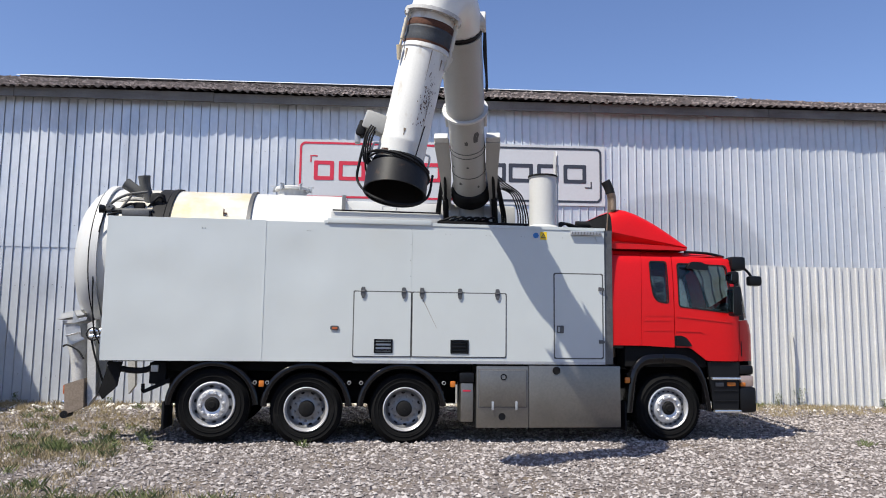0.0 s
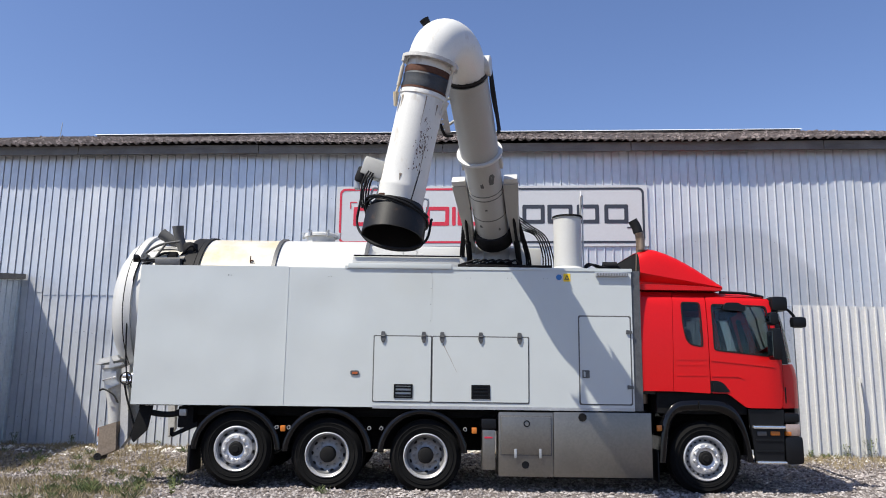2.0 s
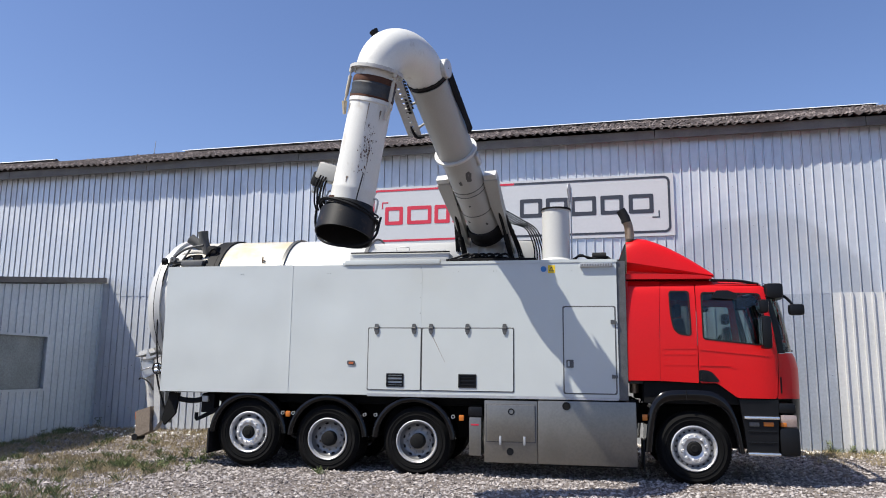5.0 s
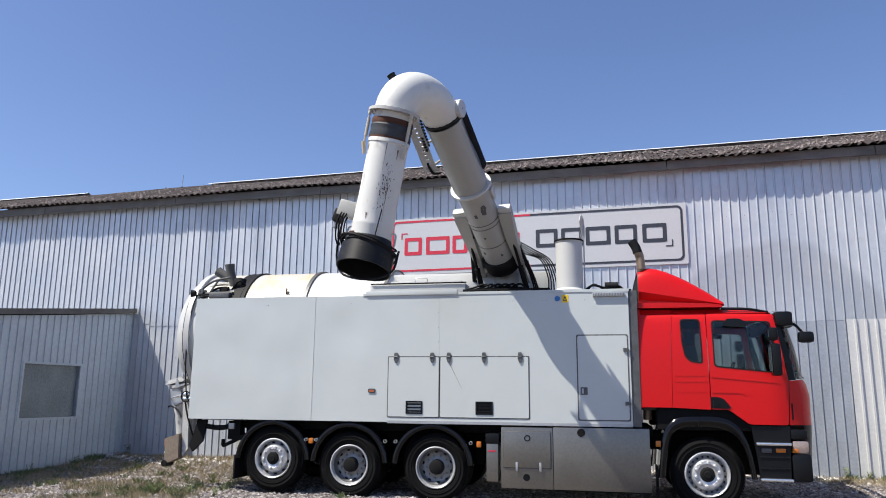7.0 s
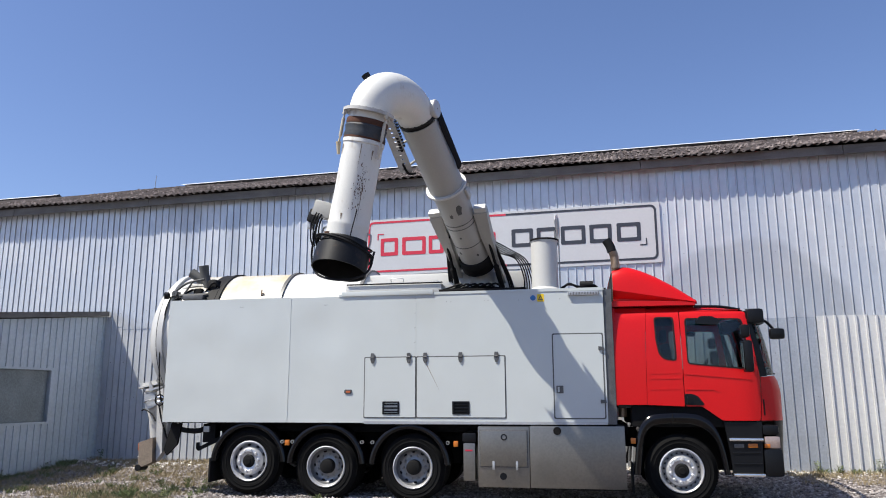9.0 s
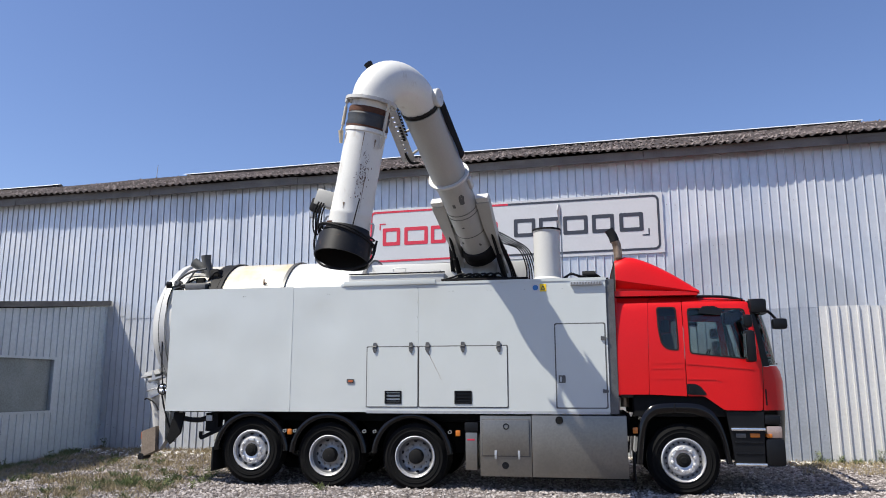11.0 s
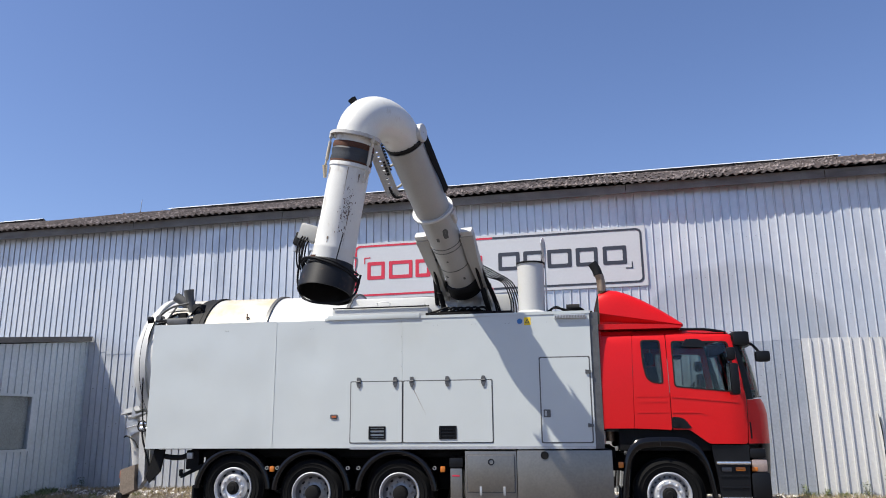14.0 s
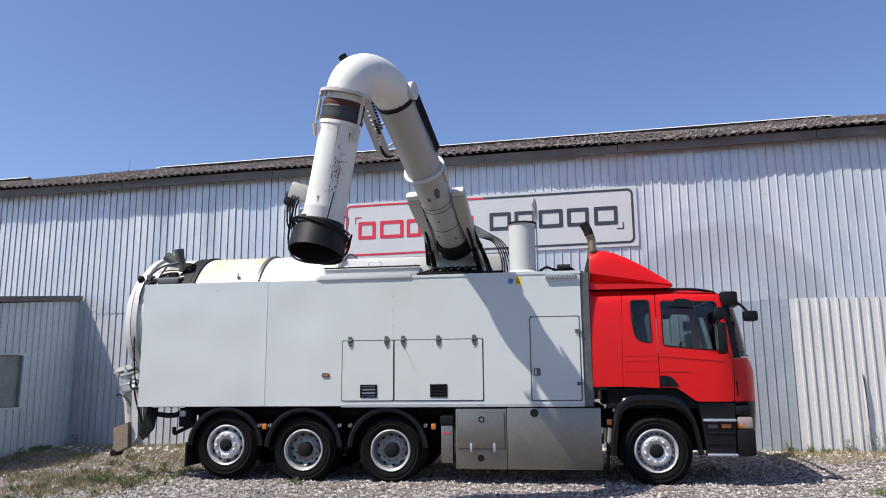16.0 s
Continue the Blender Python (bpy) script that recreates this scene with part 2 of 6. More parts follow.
class Geo:
    """Vertices and faces of one mesh."""

    def __init__(self):
        self.v, self.f = [], []

    def add(self, verts, faces):
        k = len(self.v)
        self.v += [tuple(p) for p in verts]
        self.f += [tuple(i + k for i in f) for f in faces]
        return self

    def box(self, lo, hi, bevel=0.01, m=None):
        bm = bmesh.new()
        bmesh.ops.create_cube(bm, size=1.0)
        for v in bm.verts:
            v.co = Vector([(a + b) / 2 + c * (b - a) for a, b, c in zip(lo, hi, v.co)])
        if bevel:
            bmesh.ops.bevel(bm, geom=list(bm.edges), offset=bevel, segments=2, profile=0.6, affect="EDGES")
        if m is not None:
            bm.transform(m)
        bm.verts.index_update()
        self.add([v.co for v in bm.verts], [[v.index for v in f.verts] for f in bm.faces])
        bm.free()
        return self

    def loft(self, rows, close=False, caps=False):
        n = len(rows[0])
        verts = [p for r in rows for p in r]
        faces = []
        for i in range(len(rows) - 1):
            for j in range(n if close else n - 1):
                a, b = i * n + j, i * n + (j + 1) % n
                faces.append((a, b, b + n, a + n))
        if caps:
            faces += [tuple(range(n))[::-1], tuple(range((len(rows) - 1) * n, len(rows) * n))]
        return self.add(verts, faces)

    def lathe(self, p0, axis, profile, seg=32, caps=False):
        """profile: (along, radius) pairs round the axis from p0."""
        p0, axis = Vector(p0), Vector(axis).normalized()
        u = axis.orthogonal().normalized()
        w = axis.cross(u)
        rows = []
        for s, r in profile:
            rows.append([p0 + axis * s + (u * math.cos(2 * math.pi * k / seg) + w * math.sin(2 * math.pi * k / seg)) * r for k in range(seg)])
        return self.loft(rows, True, caps)

    def sweep(self, path, r, seg=8, caps=True):
        """A round bar or hose along a path; r may be a list."""
        path = [Vector(p) for p in path]
        rows, u = [], None
        for i, p in enumerate(path):
            d = (path[min(i + 1, len(path) - 1)] - path[max(i - 1, 0)]).normalized()
            u = d.orthogonal().normalized() if u is None else (u - d * u.dot(d)).normalized()
            w = d.cross(u)
            rr = r[i] if isinstance(r, (list, tuple)) else r
            rows.append([p + (u * math.cos(2 * math.pi * k / seg) + w * math.sin(2 * math.pi * k / seg)) * rr for k in range(seg)])
        return self.loft(rows, True, caps)

    def sheet(self, outline, holes=(), place=None, thick=0.03, step=0.12):
        """A plate from an outline with holes in (a, b); place(a, b, depth) gives the point."""
        bm = bmesh.new()
        edges = []
        for ring in (outline, *holes):
            vs = [bm.verts.new((a, b, 0)) for a, b in ring]
            edges += [bm.edges.new((vs[i], vs[(i + 1) % len(vs)])) for i in range(len(vs))]
        bmesh.ops.triangle_fill(bm, use_beauty=True, use_dissolve=False, edges=edges, normal=(0, 0, 1))
        if step:
            for ax in (0, 1):
                c = [p[ax] for p in outline]
                k = math.ceil(min(c) / step) * step
                while k < max(c):
                    no = (1, 0, 0) if ax == 0 else (0, 1, 0)
                    bmesh.ops.bisect_plane(bm, geom=bm.verts[:] + bm.edges[:] + bm.faces[:], plane_co=[k if i == ax else 0 for i in range(3)], plane_no=no, dist=1e-5)
                    k += step
        bm.verts.index_update()
        n = len(bm.verts)
        vs = [v.co.copy() for v in bm.verts]
        verts = [place(p.x, p.y, 0) for p in vs] + [place(p.x, p.y, thick) for p in vs]
        faces = []
        for f in bm.faces:
            idx = [v.index for v in f.verts]
            if f.normal.z < 0:
                idx = idx[::-1]
            faces += [tuple(idx), tuple(i + n for i in idx[::-1])]
        for e in bm.edges:
            if e.is_boundary:
                lp = e.link_loops[0]
                a, b = lp.vert.index, lp.link_loop_next.vert.index
                faces.append((b, a, a + n, b + n))
        bm.free()
        return self.add(verts, faces)

    def mesh(self, name, material, angle=35):
        me = bpy.data.meshes.new(name)
        me.from_pydata([tuple(p) for p in self.v], [], self.f)
        bm = bmesh.new()
        bm.from_mesh(me)
        bmesh.ops.recalc_face_normals(bm, faces=bm.faces)
        bm.to_mesh(me)
        bm.free()
        me.polygons.foreach_set("use_smooth", [True] * len(me.polygons))
        me.set_sharp_from_angle(angle=radians(angle))
        me.materials.append(material)
        return me


def thing(name, at, label, category, group="", kind=""):
    ob = new(name)
    ob.matrix_basis = Matrix.Translation(at)
    ob.empty_display_size = 0.2
    WM[ob] = Matrix.Translation(at)
    return tagged(ob, label, category, group, kind)


def part(name, geo, material, parent=None, label="", m=None, angle=35):
    """One mesh object under its thing; m places a mesh that is given in its own coordinates."""
    data = geo if isinstance(geo, bpy.types.Mesh) else geo.mesh(name, material, angle)
    ob = new(name, data)
    m = m if m is not None else Matrix.Identity(4)
    if parent is not None:
        ob.parent = parent
        ob.matrix_parent_inverse = WM[parent].inverted()
    ob.matrix_basis = m
    WM[ob] = m
    return tagged(ob, label) if label else ob


def curve_points(pts, n=6):
    """Points of a smooth line through the given ones."""
    p = [Vector(q) for q in pts]
    p = [2 * p[0] - p[1]] + p + [2 * p[-1] - p[-2]]
    out = []
    for i in range(1, len(p) - 2):
        for k in range(n):
            t = k / n
            a, b, c, d = p[i - 1:i + 3]
            out.append(0.5 * (2 * b + (c - a) * t + (2 * a - 5 * b + 4 * c - d) * t * t + (3 * b - a - 3 * c + d) * t ** 3))
    return out + [p[-2]]


def rect(a0, b0, a1, b1, r=0.0, n=4):
    """A rectangle with rounded corners."""
    if not r:
        return [(a0, b0), (a1, b0), (a1, b1), (a0, b1)]
    out = []
    for cx, cy, s in ((a1 - r, b0 + r, -90), (a1 - r, b1 - r, 0), (a0 + r, b1 - r, 90), (a0 + r, b0 + r, 180)):
        for k in range(n + 1):
            g = radians(s + 90 * k / n)
            out.append((cx + r * math.cos(g), cy + r * math.sin(g)))
    return out


def rounded(poly, r=0.04, n=3):
    """The polygon with its corners cut round."""
    out = []
    for i, p in enumerate(poly):
        p, a, b = Vector(p), Vector(poly[i - 1]), Vector(poly[(i + 1) % len(poly)])
        da, db = a - p, b - p
        k = min(r, da.length * 0.45, db.length * 0.45)
        s, e = p + da.normalized() * k, p + db.normalized() * k
        for j in range(n + 1):
            t = j / n
            q = s * (1 - t) ** 2 + p * 2 * t * (1 - t) + e * t * t
            out.append((q.x, q.y))
    return out

# ---- the building ----
WALL_Y = 3.91


# the wall stands a little askew to the truck: the building is laid out straight and turned as a whole
TURN = Matrix.Translation((0, 3.88, 0)) @ Matrix.Rotation(math.atan(-0.047), 4, "Z") @ Matrix.Translation((0, -WALL_Y, 0))


def turned(ob):
    ob.matrix_basis = TURN @ ob.matrix_basis
    return ob


def eave(x):
    return 6.42 + 0.006 * x


def seam(x):
    return 3.22 - 0.010 * x if x < 0 else 3.22


def rib_profile(n, pitch, flat, rise, top, groove=0.0):
    """Upright ribs on a flat sheet, each with a narrow groove beside it."""
    pts = []
    for k in range(n):
        x = k * pitch
        pts += [(x, 0), (x + flat, 0), (x + flat + 0.004, -rise), (x + flat + 0.004 + top, -rise)]
        if groove:
            pts += [(x + flat + 0.007 + top, groove), (x + flat + 0.020 + top, groove)]
    return pts + [(n * pitch, 0)]


def ribbed(n, pitch, flat, rise, top, z0, z1, name, material, groove=0.0):
    g = Geo()
    pr = rib_profile(n, pitch, flat, rise, top, groove)
    rows = [[(x, y, z) for x, y in pr] for z in (z0, z1)]
    g.loft(rows)
    back = [[(x, y + 0.003, z) for x, y in pr] for z in (z0, z1)]
    g.loft(back)
    k = len(pr)
    for i in range(k - 1):
        g.f.append((i, i + 1, 2 * k + i + 1, 2 * k + i))
    return g.mesh(name, material, 20)


wall = thing("wall_north", (0, 4.1, 0), "long warehouse wall of ribbed galvanised steel sheets", "wall", kind="structure")
g = Geo()
g.box((-24, 3.96, -0.2), (24, 4.2, 6.2), 0)
part("backing", g, M_CHASSIS, wall)
rng = random.Random(4)
up = ribbed(5, 0.18, 0.144, 0.020, 0.014, 0.0, 1.0, "sheet", M_WALL, 0.018)
fine = [ribbed(n, 0.166, 0.130, 0.020, 0.014, 0.0, 1.0, "sheet", M_WALL, 0.018) for n in (3, 5)]
dull = ribbed(5, 0.18, 0.144, 0.018, 0.014, 0.0, 1.0, "sheet", M_DULL, 0.018)
pale = ribbed(5, 0.186, 0.128, 0.034, 0.034, 0.0, 1.0, "sheet", M_PATCH)


def hang(data, x, y, z0, z1):
    m = pose(x, y + rng.uniform(-0.004, 0.004), z0 + rng.uniform(-0.010, 0.010)) @ Matrix.Diagonal((1, 1, z1 - z0, 1))
    part("sheet", data, None, wall, m=m)


for k in range(-25, 26):
    x = k * 0.9 - 0.015
    if x < -12.65:
        continue
    hang(up, x, WALL_Y, seam(x) - 0.05, eave(x) + 0.13)
    if x < 3.1:
        hang(dull if x > 0.8 else up, x, WALL_Y + 0.009, 0.06, seam(x) + 0.035)
for k in range(13):
    x = -13.11 - 0.83 * k
    hang(fine[k > 0], x, WALL_Y, seam(x), eave(x) + 0.13)
    hang(fine[k > 0], x, WALL_Y + 0.009, 0.06, seam(x) + 0.035)
for k in range(21):
    hang(pale, 3.225 + k * 0.93, WALL_Y - 0.016, 0.05, 3.185 - 0.004 * k)
# screws on the sheets
g = Geo()
for zz in (3.7, 4.55, 5.4, 0.7, 1.6, 2.5):
    for k in range(-90, 45):
        if rng.random() < 0.5:
            g.lathe((k * 0.18 + 0.065, WALL_Y + 0.012, zz + rng.uniform(-0.05, 0.05)), (0, -1, 0), [(0, 0.007), (0.014, 0.007), (0.016, 0.003)], 6)
tagged(part("screws", g, M_DARKSTEEL, wall), kind="stuff")
# other sides of the building
g = Geo()
g.box((-24, 15.8, -0.2), (24, 16.0, 6.6), 0)
tagged(turned(part("wall_south", g, M_WALL)), "rear warehouse wall of grey sheet", "wall", kind="structure")
for name, x in (("wall_west", -24.2), ("wall_east", 24.0)):
    g = Geo()
    g.box((x, 4.2, -0.2), (x + 0.2, 16.0, 6.2), 0)
    tagged(turned(part(name, g, M_WALL)), "end wall of the grey warehouse", "wall", kind="structure")

fascia = thing("fascia", (0, 3.6, 6.5), "weathered grey wooden eave board under the roof edge", "eave board", kind="structure")
for k in range(-6, 6):
    x0, x1 = k * 4.0, k * 4.0 + 3.985
    g = Geo()
    dz = rng.uniform(-0.012, 0.012)
    q = [(x, y, eave(x) + z + dz) for x in (x0, x1) for y, z in ((3.67, 0), (3.67, 0.19), (3.71, 0.19), (3.71, 0))]
    g.loft([q[:4], q[4:]], True, True)
    part("board", g, M_FASCIA, fascia)
g = Geo()
q = [(x, y, eave(x) + z) for x in (-24, 0, 24) for y, z in ((3.68, 0.03), (3.68, 0.05), (3.96, 0.09), (3.96, 0.07))]
g.loft([q[:4], q[4:8], q[8:]], True, True)
part("soffit", g, M_FASCIA, fascia)
turned(wall)
turned(fascia)

roof = thing("roof", (0, 6, 7), "mossy corrugated fibre-cement roof with a pale ridge", "roof", kind="structure")
g = Geo()
xs = np.arange(-24, 24.01, 0.03)
rows = []
for d, y in ((0, 3.568), (0, 4.6), (0, 5.8), (0, 7.0), (0, 8.2), (0, 9.6)):
    rows.append([(x, y + 0.012 * math.sin(5.1 * x) * (y < 3.7), eave(x) + 0.185 + 0.358 * (y - 3.5) + 0.024 * math.sin(2 * math.pi * x / 0.177) + 0.022 * math.sin(0.9 * x + y)) for x in xs])
g.loft(rows)
g.loft([[(p[0], p[1] + 0.004, p[2] - 0.012) for p in r] for r in rows])
part("corrugated_sheet", g, M_ROOF, roof, angle=60)
g = Geo()
rows = [[(x, y, eave(x) + 0.185 + 0.358 * 6.1 - 0.28 * (y - 9.6)) for x in (-24, 0, 24)] for y in (9.6, 16.2)]
g.loft(rows)
part("rear_slope", g, M_ROOF, roof)
g = Geo()
for x0, x1 in ((-24, -19.9), (-14.9, 6.2)):
    xs2 = np.linspace(x0, x1, 12)
    q = [[(x, y, eave(x) + 0.185 + 0.358 * 6.1 + z) for y, z in ((9.42, 0.02), (9.6, 0.10), (9.78, 0.02))] for x in xs2]
    g.loft(q)
part("ridge_cap", g, M_RIDGE, roof)
g = Geo()
for k in range(5200):
    x, y = rng.uniform(-20, 14), 3.66 + 5.8 * rng.random() ** 1.6
    z = eave(x) + 0.19 + 0.358 * (y - 3.5) + 0.022 * math.sin(0.9 * x + y)
    r = rng.uniform(0.02, 0.065)
    g.add([(x - r, y, z), (x, y - r, z), (x + r, y, z), (x, y + r, z), (x, y, z + r * rng.uniform(0.5, 1.1))], [(0, 1, 4), (1, 2, 4), (2, 3, 4), (3, 0, 4)])
tagged(part("moss", g, M_LICHEN, roof, "brown moss tufts"), kind="stuff")
g = Geo()
g.sweep([(-16.05, 9.6, 8.45), (-16.0, 9.6, 9.18)], 0.012, 6)
tagged(turned(part("roof_aerial", g, M_TRIM)), "thin grey aerial rod on the roof ridge", "aerial")

turned(roof)

# lean-to at the end of the wall
AX = -13.10
annex = thing("annex", (AX - 2.5, 1.0, 0.1), "lean-to of grey-blue ribbed sheet with a dark window", "lean-to", kind="structure")


def annex_top(y):
    return 3.60 + 0.111 * (y - 3.9)


g = Geo()
pr = rib_profile(35, 0.2, 0.165, 0.02, 0.02)
W0, W1, Z0, Z1 = 0.60, 2.20, 1.11, 2.23
outer = [(y, z) for y, z in ((-3.0, 0.04), (3.93, 0.04), (3.93, 3.60), (-3.0, annex_top(-3.0)))]
g.sheet(outer, [rect(W0, Z0, W1, Z1)], lambda a, b, d: (AX - 0.02 - d, a, b), 0.14, 0)
part("end_wall", g, M_ANNEX, annex)
g = Geo()
for k in range(36):
    y = -2.95 + k * 0.193
    for z0, z1 in (((0.04, Z0 - 0.05), (Z1 + 0.05, annex_top(y))) if W0 - 0.06 < y < W1 + 0.04 else ((0.04, annex_top(y)),)):
        g.box((AX - 0.03, y, z0), (AX + 0.004, y + 0.028, z1), 0.006)
part("ribs", g, M_ANNEX, annex)
g = Geo()
g.box((-20, -3.14, 0.04), (AX - 0.03, -3.0, annex_top(-3.0)), 0)
part("front_wall", g, M_ANNEX, annex)
g = Geo()
q = [[(x, y, annex_top(y) + dz) for y, dz in ((-3.35, 0.02), (3.86, 0.02), (3.86, 0.14), (-3.35, 0.14))] for x in (-20, AX + 0.10)]
g.loft(q, True, True)
part("roof_slab", g, M_FASCIA, annex, "dark weathered roof edge")
win = part("window", Geo().sheet(rect(W0 - 0.05, Z0 - 0.05, W1 + 0.05, Z1 + 0.05), [rect(W0, Z0, W1, Z1)], lambda a, b, d: (AX + 0.016 - d, a, b), 0.12, 0), M_ANNEX, annex, "grey sheet-metal window frame")
part("pane", Geo().box((AX - 0.08, W0, Z0), (AX - 0.07, W1, Z1), 0), M_PANE, win)
g = Geo()
g.box((AX - 2.2, -2.9, 0.04), (AX - 2.1, 3.8, 3.0), 0)
part("inner_wall", g, M_INSIDE, annex)
turned(annex)

# ---- sign ----
sign = thing("sign_board", (-2.95, 3.88, 4.4), "grey sign board with red and navy border on ribbed wall", "sign")


def on_sign(lift):
    return lambda a, b, d: (a, WALL_Y - 0.035 - lift + d, b + 0.006 * (a + 3))


part("board", Geo().sheet(rect(-6.30, 4.385, 0.345, 5.705, 0.02), (), on_sign(0), 0.03, 0), M_SIGN, sign)
B0, B1, C0, C1 = -6.225, 0.270, 4.455, 5.655
for a0, a1, material, name in ((B0, -2.985, M_SIGN_RED, "red_border"), (-2.98, B1, M_SIGN_DARK, "navy_border")):
    left = a0 == B0
    t = 0.045
    if left:
        o = [p for p in rect(B0, C0, B1, C1, 0.12, 6) if p[0] < -3]
        i = [p for p in rect(B0 + t, C0 + t, B1 - t, C1 - t, 0.085, 6) if p[0] < -3]
        ring = [(a1, C1)] + o + [(a1, C0), (a1, C0 + t)] + i[::-1] + [(a1, C1 - t)]
    else:
        o = [p for p in rect(B0, C0, B1, C1, 0.12, 6) if p[0] > -3]
        i = [p for p in rect(B0 + t, C0 + t, B1 - t, C1 - t, 0.085, 6) if p[0] > -3]
        ring = [(a0, C0)] + o + [(a0, C1), (a0, C1 - t)] + i[::-1] + [(a0, C0 + t)]
    part(name, Geo().sheet(ring, (), on_sign(0.006), 0.004, 0), material, sign)
# the lettering as plain hollow blocks of its stroke, width and colour
for spans, material, z0, z1 in ((((-5.92, -5.50), (-5.40, -4.84), (-4.77, -4.42), (-4.36, -3.86), (-3.80, -3.72), (-3.68, -3.22)), M_SIGN_RED, 4.835, 5.25),
                                (((-2.86, -2.38), (-2.30, -1.83), (-1.77, -1.24), (-1.15, -0.68), (-0.57, -0.07)), M_SIGN_DARK, 4.875, 5.285)):
    for x0, x1 in spans:
        t = 0.082
        inner = [rect(x0 + t, z0 + t, x1 - t, z1 - t, 0.02)] if x1 - x0 > 0.25 else ()
        part("bar", Geo().sheet(rect(x0, z0, x1, z1, 0.03), inner, on_sign(0.006), 0.004, 0), material, sign)
for a, b, sx, sz, material in ((-6.0, 5.365, 1, -1, M_SIGN_RED), (0.05, 4.77, -1, 1, M_SIGN_DARK)):
    t, n = 0.025, 0.15
    ring = [(a, b), (a + sx * n, b), (a + sx * n, b + sz * t), (a + sx * t, b + sz * t), (a + sx * t, b + sz * n), (a, b + sz * n)]
    part("corner_mark", Geo().sheet(ring, (), on_sign(0.006), 0.004, 0), material, sign)
turned(sign)

# ---- ground ----
def ground_z(x, y):
    rise = 0.17 * min(1.0, max(0.0, (y - 1.2) / 2.6)) ** 1.3
    return rise + 0.02 * noise.noise((x * 0.5, y * 0.5, 3.0)) + 0.008 * noise.noise((x * 3, y * 3, 1.0)) - 0.004


gx = np.concatenate([[-2500, -600, -150, -60, -30], np.arange(-20, 14.01, 0.16), [22, 40, 80, 200, 700, 2500]])
gy = np.concatenate([[-2500, -600, -150, -50, -25, -14], np.arange(-8, 4.85, 0.16), [6, 10, 20, 60, 200, 800, 2500]])
g = Geo()
g.loft([[(x, y, ground_z(x, y) if -20 < x < 14 and -8 < y < 4.9 else (0.17 if y > 1.5 else 0.0) - 0.004) for x in gx] for y in gy])
ground = tagged(part("ground", g, M_SOIL), "grey gravel yard with sparse dry grass", "ground", kind="structure")


def pebbles(name, n, seed, area, sizes, material, parent, label, power=1.0):
    r = np.random.RandomState(seed)
    base = np.array([(1, 0, 0), (-1, 0, 0), (0, 1, 0), (0, -1, 0), (0, 0, 1), (0, 0, -1.0)])
    tri = np.array([(0, 2, 4), (2, 1, 4), (1, 3, 4), (3, 0, 4), (2, 0, 5), (1, 2, 5), (3, 1, 5), (0, 3, 5)])
    x = r.uniform(area[0], area[1], n)
    y = area[2] + (area[3] - area[2]) * r.uniform(0, 1, n) ** power
    z = np.array([ground_z(a, b) for a, b in zip(x, y)])
    s = sizes[0] + (sizes[1] - sizes[0]) * r.uniform(0, 1, n) ** 2.2
    ang = r.uniform(0, 6.283, n)
    v = base[None] * (s[:, None, None] * r.uniform(0.6, 1.2, (n, 6, 1)))
    v = v + r.uniform(-0.3, 0.3, (n, 6, 3)) * s[:, None, None]
    v[:, :, 2] *= 0.62
    c, d = np.cos(ang)[:, None], np.sin(ang)[:, None]
    vx, vy = v[:, :, 0] * c - v[:, :, 1] * d, v[:, :, 0] * d + v[:, :, 1] * c
    v = np.stack([vx + x[:, None], vy + y[:, None], v[:, :, 2] + (z + s * 0.25)[:, None]], 2).reshape(-1, 3)
    f = (tri[None] + (np.arange(n) * 6)[:, None, None]).reshape(-1, 3)
    me = bpy.data.meshes.new(name)
    me.from_pydata(v.tolist(), [], f.tolist())
    me.materials.append(material)
    ob = new(name, me)
    return tagged(ob, label, "gravel", kind="stuff")


pebbles("gravel", 95000, 1, (-13.5, 8.8, -5.0, 3.8), (0.011, 0.042), M_STONE, ground, "loose grey and white gravel stones on the yard")
pebbles("gravel_apron", 42000, 8, (-15, 11, -15.0, -5.0), (0.012, 0.05), M_STONE, ground, "loose grey gravel stones spread over the open yard")
pebbles("rubble", 1500, 2, (-13.2, 9.0, 2.9, 3.98), (0.02, 0.07), M_RUBBLE, ground, "pale rubble stones along the foot of the wall", 0.5)


def wall_line(x):
    """The y of the wall's face."""
    return 3.84 - 0.047 * x


def blades(name, spots, seed, height, material, label, lean=0.5):
    """Grass: spots are (x, y, radius, count)."""
    r = random.Random(seed)
    v, f = [], []
    for x, y, rad, n in spots:
        for _ in range(n):
            a, d = r.uniform(0, 6.283), rad * r.random() ** 0.7
            px, py = x + d * math.cos(a), y + d * math.sin(a) * 0.8
            if py > wall_line(px):
                continue
            pz, h = ground_z(px, py) - 0.005, height * r.uniform(0.3, 1.1)
            b, w = r.uniform(0, 6.283), r.uniform(0.003, 0.007)
            lx, ly = lean * h * r.uniform(-1, 1), lean * h * r.uniform(-1, 1)
            k = len(v)
            v += [(px - w * math.cos(b), py - w * math.sin(b), pz), (px + w * math.cos(b), py + w * math.sin(b), pz),
                  (px + lx * 0.4, py + ly * 0.4, pz + h * 0.6), (px + lx, py + ly, pz + h)]
            f += [(k, k + 1, k + 2), (k + 1, k + 3, k + 2)]
    me = bpy.data.meshes.new(name)
    me.from_pydata(v, [], f)
    me.materials.append(material)
    return tagged(new(name, me), label, "grass", kind="stuff")


